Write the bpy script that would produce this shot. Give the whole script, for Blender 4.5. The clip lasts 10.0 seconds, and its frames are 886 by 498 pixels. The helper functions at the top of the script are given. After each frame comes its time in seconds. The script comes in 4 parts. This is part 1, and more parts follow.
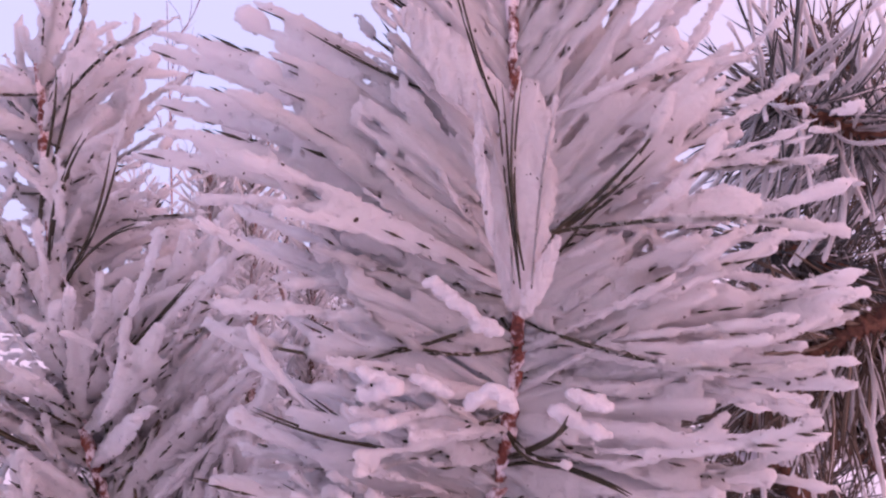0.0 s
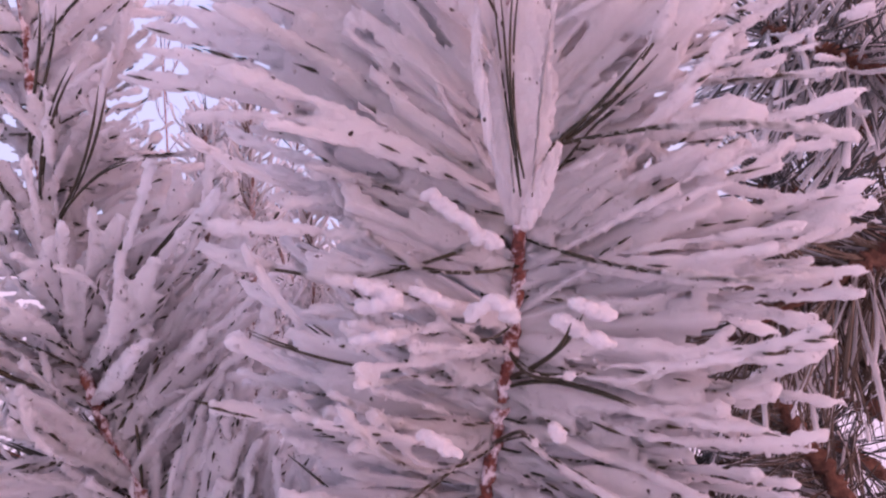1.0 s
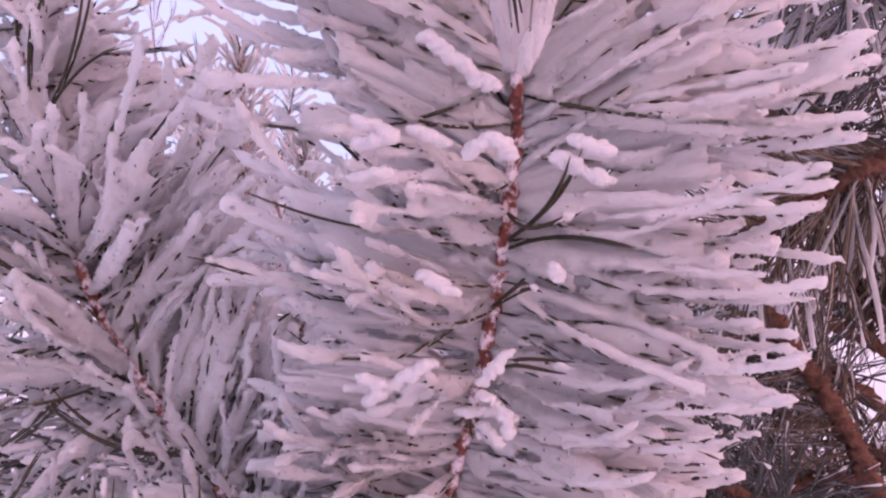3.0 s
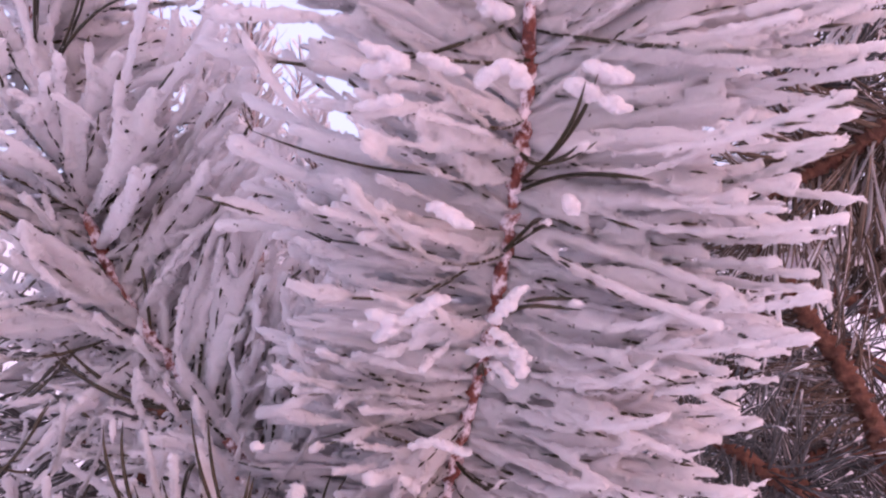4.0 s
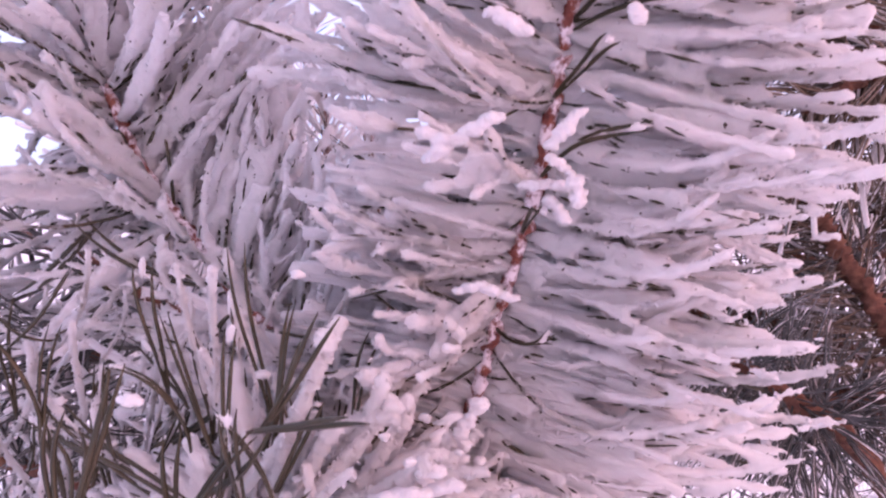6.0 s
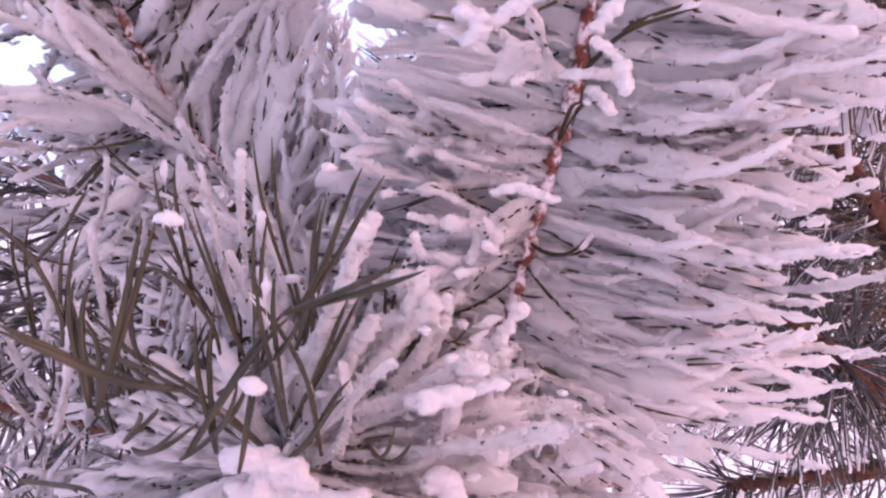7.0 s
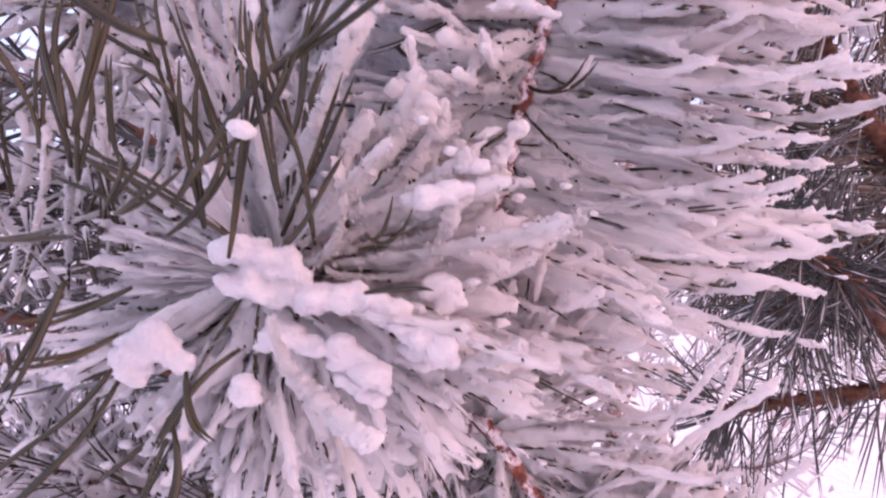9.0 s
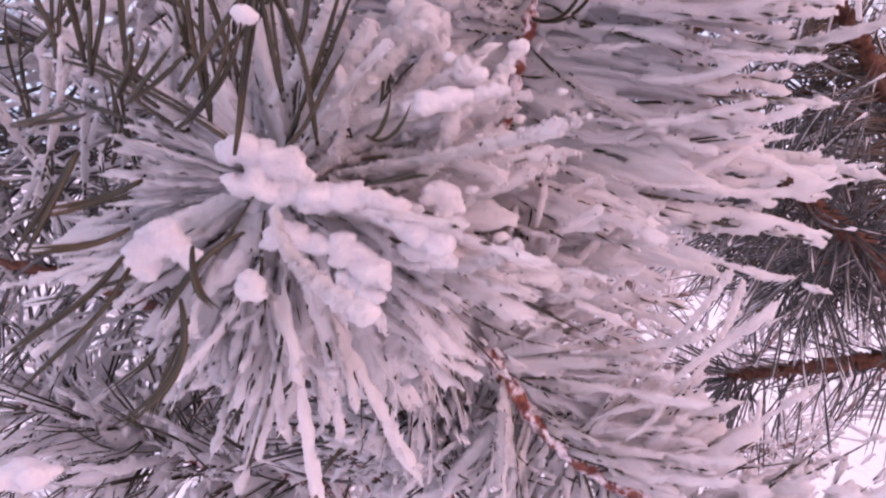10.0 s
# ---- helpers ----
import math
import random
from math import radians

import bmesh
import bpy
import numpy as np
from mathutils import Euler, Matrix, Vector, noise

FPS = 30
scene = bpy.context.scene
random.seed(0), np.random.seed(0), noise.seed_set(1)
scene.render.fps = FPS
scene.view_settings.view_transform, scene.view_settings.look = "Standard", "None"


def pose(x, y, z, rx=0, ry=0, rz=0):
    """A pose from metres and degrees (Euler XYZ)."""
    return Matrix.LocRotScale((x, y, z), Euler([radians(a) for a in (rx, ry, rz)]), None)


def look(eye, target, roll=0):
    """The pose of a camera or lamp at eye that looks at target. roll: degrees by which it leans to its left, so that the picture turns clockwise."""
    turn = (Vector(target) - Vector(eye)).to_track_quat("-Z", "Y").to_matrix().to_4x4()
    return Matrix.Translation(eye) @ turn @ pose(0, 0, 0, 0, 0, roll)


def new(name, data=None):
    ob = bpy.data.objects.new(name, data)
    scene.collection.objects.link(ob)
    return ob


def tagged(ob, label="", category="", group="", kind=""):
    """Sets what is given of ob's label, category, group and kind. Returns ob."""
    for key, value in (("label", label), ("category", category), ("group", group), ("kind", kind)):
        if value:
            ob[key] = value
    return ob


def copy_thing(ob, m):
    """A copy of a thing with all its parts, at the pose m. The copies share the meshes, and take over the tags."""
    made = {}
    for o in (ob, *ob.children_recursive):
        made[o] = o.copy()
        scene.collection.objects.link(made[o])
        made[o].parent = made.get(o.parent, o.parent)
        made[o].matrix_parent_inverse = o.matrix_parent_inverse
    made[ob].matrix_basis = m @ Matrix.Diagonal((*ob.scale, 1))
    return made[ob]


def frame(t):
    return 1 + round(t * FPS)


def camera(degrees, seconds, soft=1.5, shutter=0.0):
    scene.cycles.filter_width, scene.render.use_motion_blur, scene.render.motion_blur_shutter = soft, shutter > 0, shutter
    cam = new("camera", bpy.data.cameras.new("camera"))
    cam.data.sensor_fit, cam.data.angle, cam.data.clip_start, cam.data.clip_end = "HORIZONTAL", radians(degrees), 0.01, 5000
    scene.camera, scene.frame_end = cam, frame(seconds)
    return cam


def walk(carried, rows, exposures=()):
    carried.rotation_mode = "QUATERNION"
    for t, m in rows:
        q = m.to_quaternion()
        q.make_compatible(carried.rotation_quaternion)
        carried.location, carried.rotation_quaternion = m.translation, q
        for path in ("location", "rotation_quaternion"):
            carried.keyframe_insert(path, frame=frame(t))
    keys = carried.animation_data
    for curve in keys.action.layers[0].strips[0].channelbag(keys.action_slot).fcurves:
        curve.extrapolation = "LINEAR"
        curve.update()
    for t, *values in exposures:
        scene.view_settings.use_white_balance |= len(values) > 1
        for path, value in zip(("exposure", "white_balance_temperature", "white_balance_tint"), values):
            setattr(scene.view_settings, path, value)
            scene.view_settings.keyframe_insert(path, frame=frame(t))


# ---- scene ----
cam = camera(66.5, 10.0, soft=2.2, shutter=0.5)
PATH = [
    (0, (0.015, 0.008, 1.515), (-0.047, 2.006, 1.579), -0.1),
    (0.5, (0.018, 0.008, 1.511), (-0.041, 2.007, 1.521), -0.8),
    (1, (0.015, 0.012, 1.502), (-0.047, 2.011, 1.476), -1.1),
    (1.5, (0.016, 0.013, 1.495), (-0.052, 2.011, 1.436), -1.6),
    (2, (0.017, 0.011, 1.488), (-0.038, 2.009, 1.414), -1.7),
    (2.5, (0.015, 0.012, 1.48), (-0.031, 2.01, 1.385), -1.5),
    (4, (0.013, 0.015, 1.461), (-0.067, 2.009, 1.321), -1.8),
    (4.5, (0.01, 0.018, 1.452), (-0.069, 2.01, 1.298), -1.4),
    (5, (0.006, 0.018, 1.443), (-0.051, 2.011, 1.288), -1.3),
    (6.3, (0.0, 0.022, 1.42), (-0.099, 2.01, 1.227), -1.3),
    (6.5, (-0.001, 0.023, 1.416), (-0.106, 2.01, 1.213), -1.9),
    (7, (-0.006, 0.026, 1.407), (-0.113, 2.01, 1.177), -1.6),
    (7.5, (-0.007, 0.029, 1.4), (-0.105, 2.012, 1.161), -1.6),
    (8, (-0.007, 0.026, 1.394), (-0.111, 2.007, 1.134), -1.5),
    (8.5, (-0.012, 0.028, 1.385), (-0.082, 2.006, 1.096), -1.7),
    (9, (-0.009, 0.027, 1.373), (-0.081, 2.004, 1.08), -1.9),
    (9.5, (-0.007, 0.024, 1.367), (-0.096, 1.999, 1.062), -2.0),
    (10, (-0.006, 0.021, 1.358), (-0.128, 1.992, 1.038), -1.9),
]
EXPOSURES = [(0.0, -1.12, 7200, 66), (2.5, -1.00, 7200, 60), (5.0, -0.65, 7050, 57), (7.0, -0.56, 6980, 52), (8.5, -0.55, 6980, 47), (10.0, -0.76, 7080, 49)]
walk(cam, [(t, look(eye, target, roll)) for t, eye, target, roll in PATH], EXPOSURES)

# ---- light: low winter sun veiled by thin cloud, pale open sky ----
SUN_UP, SUN_ROUND = 18.0, 113.0
world = bpy.data.worlds.new("winter_sky")
scene.world = world
world.use_nodes = True
wn, wl = world.node_tree.nodes, world.node_tree.links
sky = wn.new("ShaderNodeTexSky")
sky.sky_type, sky.sun_disc = "NISHITA", False
sky.sun_elevation, sky.sun_rotation = radians(6.0), radians(SUN_ROUND)
sky.air_density, sky.dust_density, sky.ozone_density = 1.0, 3.0, 1.0
veil = wn.new("ShaderNodeMix")
veil.data_type = "RGBA"
veil.inputs[0].default_value = 0.8
# the veil is pale blue away from the sun and warm white round it
way = wn.new("ShaderNodeTexCoord")
toward = wn.new("ShaderNodeVectorMath")
toward.operation = "DOT_PRODUCT"
a, e = radians(SUN_ROUND), radians(SUN_UP)
toward.inputs[1].default_value = (math.sin(a) * math.cos(e), math.cos(a) * math.cos(e), math.sin(e))
wl.new(way.outputs["Generated"], toward.inputs[0])
spread = wn.new("ShaderNodeMapRange")
spread.interpolation_type = "SMOOTHSTEP"
spread.inputs[1].default_value, spread.inputs[2].default_value = -0.45, 1.0
wl.new(toward.outputs["Value"], spread.inputs[0])
tone = wn.new("ShaderNodeMix")
tone.data_type = "RGBA"
tone.inputs[6].default_value, tone.inputs[7].default_value = (14.0, 21.0, 28.8, 1), (26.5, 22.0, 22.5, 1)
wl.new(spread.outputs[0], tone.inputs[0])
wl.new(tone.outputs[2], veil.inputs[7])
wl.new(sky.outputs[0], veil.inputs[6])
wl.new(veil.outputs[2], wn["Background"].inputs[0])
wn["Background"].inputs[1].default_value = 0.1
sun = new("sun", bpy.data.lights.new("sun", "SUN"))
sun.data.energy, sun.data.angle, sun.data.color = 2.2, radians(48), (1.0, 0.61, 0.48)
sun.matrix_world = look((0, 0, 30), (-math.sin(a) * math.cos(e), -math.cos(a) * math.cos(e), 30 - math.sin(e)))


# ---- materials ----
def material(name, rough=0.6):
    m = bpy.data.materials.new(name)
    m.use_nodes = True
    n, l = m.node_tree.nodes, m.node_tree.links
    b = n["Principled BSDF"]
    b.inputs["Roughness"].default_value = rough
    return m, n, l, b


def grain(n, l, scale, detail=4.0, rough=0.6, coord=None):
    tex = n.new("ShaderNodeTexNoise")
    tex.inputs["Scale"].default_value, tex.inputs["Detail"].default_value, tex.inputs["Roughness"].default_value = scale, detail, rough
    l.new(coord or n.new("ShaderNodeNewGeometry").outputs["Position"], tex.inputs["Vector"])
    return tex.outputs[0]


def ramp(n, l, value, stops):
    r = n.new("ShaderNodeValToRGB")
    while len(r.color_ramp.elements) < len(stops):
        r.color_ramp.elements.new(0.5)
    for el, (p, c) in zip(r.color_ramp.elements, stops):
        el.position, el.color = p, (*c, 1)
    l.new(value, r.inputs[0])
    return r.outputs[0]


def bump(n, l, b, value, strength, distance):
    k = n.new("ShaderNodeBump")
    k.inputs["Strength"].default_value, k.inputs["Distance"].default_value = strength, distance
    l.new(value, k.inputs["Height"])
    l.new(k.outputs[0], b.inputs["Normal"])


def mixed(n, l, factor, a, b):
    k = n.new("ShaderNodeMix")
    k.data_type = "RGBA"
    l.new(factor, k.inputs[0])
    for value, socket in ((a, k.inputs[6]), (b, k.inputs[7])):
        if isinstance(value, tuple):
            socket.default_value = (*value, 1)
        else:
            l.new(value, socket)
    return k.outputs[2]


def frost_material(name, low, high, fine=900.0, through_share=0.5, deep=0.006, specks=False):
    m, n, l, b = material(name, 0.75)
    colour = ramp(n, l, grain(n, l, 160, 3), [(0.3, low), (0.7, high)])
    if specks:
        # bits of dark needle that show through the crust
        spot = ramp(n, l, grain(n, l, 430, 2, 0.5), [(0.715, (0, 0, 0)), (0.745, (1, 1, 1))])
        colour = mixed(n, l, spot, colour, (0.09, 0.065, 0.05))
    l.new(colour, b.inputs["Base Color"])
    b.inputs["Subsurface Weight"].default_value = 1.0
    b.inputs["Subsurface Radius"].default_value = (1.0, 0.9, 0.95)
    b.inputs["Subsurface Scale"].default_value = deep
    two = n.new("ShaderNodeMath")
    two.operation = "MULTIPLY_ADD"
    two.inputs[1].default_value = 1.6
    l.new(grain(n, l, fine * 0.42, 4, 0.6), two.inputs[0])
    l.new(grain(n, l, fine * 1.3, 4, 0.7), two.inputs[2])
    bump(n, l, b, two.outputs[0], 0.8, 0.0009)
    # thin crust lets light through
    glow, both = n.new("ShaderNodeBsdfTranslucent"), n.new("ShaderNodeMixShader")
    l.new(colour, glow.inputs[0])
    both.inputs[0].default_value = through_share
    l.new(b.outputs[0], both.inputs[1])
    l.new(glow.outputs[0], both.inputs[2])
    l.new(both.outputs[0], n["Material Output"].inputs[0])
    return m


frost = frost_material("hoar_frost", (0.92, 0.91, 0.93), (0.97, 0.96, 0.97), specks=True)
snow = frost_material("fresh_snow", (0.72, 0.72, 0.77), (0.82, 0.81, 0.85), 800.0, 0.2, 0.006)

needle_green, n, l, b = material("pine_needle", 0.45)
l.new(ramp(n, l, grain(n, l, 90, 3), [(0.3, (0.015, 0.015, 0.008)), (0.5, (0.032, 0.030, 0.012)), (0.75, (0.075, 0.052, 0.025))]), b.inputs["Base Color"])

needle_dry, n, l, b = material("dull_pine_needle", 0.6)
l.new(ramp(n, l, grain(n, l, 70, 3), [(0.3, (0.055, 0.034, 0.02)), (0.5, (0.11, 0.075, 0.048)), (0.7, (0.22, 0.165, 0.125))]), b.inputs["Base Color"])
bump(n, l, b, grain(n, l, 900, 3), 0.4, 0.0004)

needle_brown, n, l, b = material("brown_pine_needle", 0.6)
l.new(ramp(n, l, grain(n, l, 60, 3), [(0.3, (0.05, 0.03, 0.018)), (0.5, (0.10, 0.065, 0.04)), (0.72, (0.22, 0.16, 0.11))]), b.inputs["Base Color"])

needle_grey, n, l, b = material("grey_green_needle", 0.6)
l.new(ramp(n, l, grain(n, l, 60, 3), [(0.3, (0.035, 0.04, 0.035)), (0.5, (0.08, 0.085, 0.08)), (0.7, (0.20, 0.195, 0.20))]), b.inputs["Base Color"])

bark, n, l, b = material("young_pine_bark", 0.7)
tone = ramp(n, l, grain(n, l, 260, 4, 0.7), [(0.3, (0.06, 0.015, 0.012)), (0.5, (0.18, 0.045, 0.03)), (0.7, (0.33, 0.12, 0.07))])
cover = ramp(n, l, grain(n, l, 210, 5, 0.7), [(0.46, (0, 0, 0)), (0.56, (1, 1, 1))])
l.new(mixed(n, l, cover, tone, (0.80, 0.72, 0.75)), b.inputs["Base Color"])
bump(n, l, b, grain(n, l, 500, 5, 0.7), 0.8, 0.001)

bark_far, n, l, b = material("dull_frosted_bark", 0.8)
l.new(ramp(n, l, grain(n, l, 120, 4, 0.7), [(0.3, (0.12, 0.06, 0.05)), (0.5, (0.30, 0.20, 0.18)), (0.65, (0.70, 0.64, 0.68))]), b.inputs["Base Color"])

bark_bare, n, l, b = material("rusty_pine_bark", 0.75)
l.new(ramp(n, l, grain(n, l, 220, 5, 0.7), [(0.3, (0.06, 0.018, 0.012)), (0.5, (0.14, 0.052, 0.03)), (0.72, (0.28, 0.13, 0.075))]), b.inputs["Base Color"])
bump(n, l, b, grain(n, l, 420, 5, 0.7), 0.9, 0.0015)

twig_bark, n, l, b = material("frosted_grey_twig", 0.8)
l.new(ramp(n, l, grain(n, l, 60, 4), [(0.3, (0.16, 0.12, 0.12)), (0.6, (0.5, 0.45, 0.5))]), b.inputs["Base Color"])

ground_snow, n, l, b = material("snow_field", 0.7)
l.new(ramp(n, l, grain(n, l, 1.5, 5), [(0.3, (0.88, 0.88, 0.91)), (0.7, (0.96, 0.95, 0.96))]), b.inputs["Base Color"])
bump(n, l, b, grain(n, l, 12, 6), 0.6, 0.05)


# ---- mesh helpers ----
def part(name, data, parent, label="", kind=""):
    ob = new(name, data)
    ob.parent = parent
    return tagged(ob, label, kind=kind)


def thing(name, label, category, group="", kind="", at=(0, 0, 0)):
    ob = new(name)
    ob.empty_display_size = 0.05
    ob.location = at
    return tagged(ob, label, category, group, kind)


def mesh(name, verts, faces, mats, index=None):
    me = bpy.data.meshes.new(name)
    me.from_pydata([tuple(v) for v in verts], [], faces)
    for m in mats:
        me.materials.append(m)
    if index is not None:
        me.polygons.foreach_set("material_index", index)
    me.polygons.foreach_set("use_smooth", [True] * len(me.polygons))
    me.update()
    return me


def spline(points, count):
    """Smooth line through the points, evenly stepped in the parameter."""
    p = np.array(points, float)
    p = np.vstack([2 * p[0] - p[1], p, 2 * p[-1] - p[-2]])
    out = []
    for u in np.linspace(0, len(points) - 1, count):
        k = min(int(u), len(points) - 2)
        f = u - k
        a, b, c, d = p[k:k + 4]
        out.append(0.5 * (2 * b + (c - a) * f + (2 * a - 5 * b + 4 * c - d) * f * f + (3 * b - a - 3 * c + d) * f ** 3))
    return np.array(out)


def tube(line, radii, sides, rough=0.0, seed=0, lumps=200.0, squash=None):
    """Rings of a tube along a line; rough: share of the radius by which it is lumpy."""
    line, radii = np.asarray(line, float), np.asarray(radii, float)
    tang = np.gradient(line, axis=0)
    tang /= np.linalg.norm(tang, axis=1)[:, None]
    ref = np.array((1.0, 0.0, 0.0)) if abs(tang[0][0]) < 0.8 else np.array((0.0, 1.0, 0.0))
    verts, faces = [], []
    for k, (c, t, r) in enumerate(zip(line, tang, radii)):
        u = ref - t * (ref @ t)
        u /= np.linalg.norm(u)
        v = np.cross(t, u)
        for j in range(sides):
            w = 2 * math.pi * j / sides
            q = r
            if rough:
                s = Vector(c + r * (u * math.cos(w) + v * math.sin(w))) * lumps + Vector((seed * 7.3, seed * 3.1, 0))
                q = r * (1 + rough * noise.noise(s) * 1.6 + rough * 0.6 * noise.noise(s * 2.7))
            verts.append(c + q * (u * math.cos(w) + v * math.sin(w)))
    for k in range(len(line) - 1):
        for j in range(sides):
            i, o = k * sides + j, k * sides + (j + 1) % sides
            faces.append((i, o, o + sides, i + sides))
    faces.append(tuple(range(sides))[::-1])
    faces.append(tuple(range((len(line) - 1) * sides, len(line) * sides)))
    return np.array(verts), faces


# ---- needles: a pair of green needles in a crust of frost. z along, x to the upper side ----
LONG = 0.075


def needle_shape(seed, cover, lod, bend):
    """cover: 0 bare green to 1 thick frost. lod: 0 near, 1 middle, 2 far."""
    rnd = random.Random(seed)
    rings, sides = ((54, 8), (11, 5), (5, 3))[lod]
    kx, ky = bend * rnd.uniform(0.5, 1.2) * (0.45 if cover == 0 else 1), rnd.uniform(-0.14, 0.14)
    wob, sway = rnd.uniform(0, 9), rnd.uniform(0.004, 0.018)

    def centre(s):
        return np.array((LONG * (kx * s * (s - 1) + 0.4 * sway * math.cos(wob + 7 * s)), LONG * (ky * s * (s - 1) + sway * math.sin(wob + 5 * s)), LONG * s))

    verts, faces, index = [], [], []

    def add(v, f, m):
        base = sum(len(x) for x in verts)
        verts.append(v)
        faces.extend(tuple(i + base for i in q) for q in f)
        index.extend([m] * len(f))

    split = rnd.uniform(0.01, 0.05) if cover < 0.5 else 0.012
    for side in ((-1, 1) if cover < 0.5 else (0,), (-1, 1) if cover < 0.5 else (0,), (0,) if cover < 0.5 else ())[lod]:
        count = (10, 5, 4)[lod]
        s = np.linspace(0, 1.0, count)
        line = np.array([centre(q) + np.array((0, side * LONG * split * q, 0)) for q in s])
        rad = (0.0007 if cover < 0.5 else 0.00055) * np.clip(1.15 - s ** 5, 0.12, 1) * np.where(s < 0.05, 0.8, 1)
        add(*tube(line, rad, (5, 4, 3)[lod]), 0)
    if cover > 0:
        size = 0.0007 + 0.0013 * cover * rnd.uniform(0.8, 1.25)
        s = np.concatenate([np.linspace(0.02, 1.0, rings - 3), [1.013, 1.022, 1.027]])
        gap = rnd.uniform(0, 50)
        rad = []
        for q in s:
            r = size * (0.5 + 0.62 * q) * (1 + 0.3 * noise.noise((gap, q * 5, 0)) + 0.22 * noise.noise((gap, q * 17, 4)))
            if cover < 0.5:
                r *= 1 - min(0.95, max(0, noise.noise((gap + 20, q * 6, 1)) + 0.15) * 4)
            rad.append(max(r, 0.0001))
        for k, q in ((-1, 0.25), (-2, 0.6), (-3, 0.88)):
            rad[k] = rad[-4] * q
        line = np.array([centre(q) + np.array((0.12 * r, 0, 0)) for q, r in zip(s, rad)])
        v, f = tube(line, rad, sides, (0.26, 0.22, 0.2)[lod], seed, 620.0)
        if lod < 2:
            # the crust breaks open here and there along the lower side
            for k, c in enumerate(line):
                for j in range(sides):
                    p = v[k * sides + j]
                    open_here = noise.noise((gap + 9, s[k] * 5.5, 2.0)) + 0.35 * noise.noise(Vector(p) * 300) - 0.08 - 0.2 * cover
                    if open_here > 0 and p[0] - c[0] < 0.2 * rad[k]:
                        v[k * sides + j] = c + (p - c) * max(0.2, 1 - 5 * open_here)
                    elif lod == 0:
                        v[k * sides + j] = c + (p - c) * (1 + 0.34 * noise.noise(Vector(p) * 620 + Vector((gap, 0, 0))) + 0.24 * noise.noise(Vector(p) * 1500))
        add(v, f, 1)
    return np.vstack(verts), faces, index


COVERS = (0.0, 0.3, 0.62, 0.85, 1.15)
SHAPES = 8
BENDS = (0.35, -0.2, 0.55, 0.05, 0.25, 0.15, -0.4, 0.45)
KIT = {(lod, c, k): needle_shape(100 * c + k, COVERS[c], lod, BENDS[k]) for lod in range(3) for c in range(5) for k in range(SHAPES)}
OCTA = np.array([(0, 0, -1), (1, 0, 0), (0, 1, 0), (-1, 0, 0), (0, -1, 0), (0, 0, 1)], float)
EIGHT = [(0, 2, 1), (0, 3, 2), (0, 4, 3), (0, 1, 4), (5, 1, 2), (5, 2, 3), (5, 3, 4), (5, 4, 1)]


def rimed(shape, cover, seed):
    """The needle with grains of rime that stand out of its crust."""
    v, f, i = shape
    if cover < 2:
        return shape
    rnd = random.Random(seed)
    used = sorted({q for p, m in zip(f, i) if m for q in p if v[q][2] > 0.012})
    verts, faces, index, base = [v], list(f), list(i), len(v)
    for k in range(56):
        p = v[rnd.choice(used)]
        r = rnd.uniform(0.0004, 0.0011)
        turn = np.array(Matrix.Rotation(rnd.uniform(0, 3), 3, "X") @ Matrix.Rotation(rnd.uniform(0, 3), 3, "Y"))
        verts.append(OCTA * r * np.array([[rnd.uniform(0.6, 1.5)] for q in range(6)]) @ turn + p)
        faces.extend(tuple(q + base for q in e) for e in EIGHT)
        index.extend([1] * 8)
        base += 6
    return np.vstack(verts), faces, index


RIMED = {key[1:]: rimed(q, key[1], 7 * key[2] + key[1]) for key, q in KIT.items() if key[0] == 0}
NEEDLES = {key: mesh("needle", *q[:2], [needle_green, frost], q[2]) for key, q in RIMED.items()}


def fused(verts, faces, voxel):
    """The closed shapes grown together into one soft skin."""
    ob = new("fuse", mesh("fuse", verts, faces, []))
    grow = ob.modifiers.new("grow", "REMESH")
    grow.mode, grow.voxel_size = "VOXEL", voxel
    ease = ob.modifiers.new("ease", "SMOOTH")
    ease.factor, ease.iterations = 0.5, 2
    me = ob.evaluated_get(bpy.context.evaluated_depsgraph_get()).data
    v = np.empty(len(me.vertices) * 3)
    me.vertices.foreach_get("co", v)
    f = [tuple(p.vertices) for p in me.polygons]
    old = ob.data
    bpy.data.objects.remove(ob)
    bpy.data.meshes.remove(old)
    return v.reshape(-1, 3), f


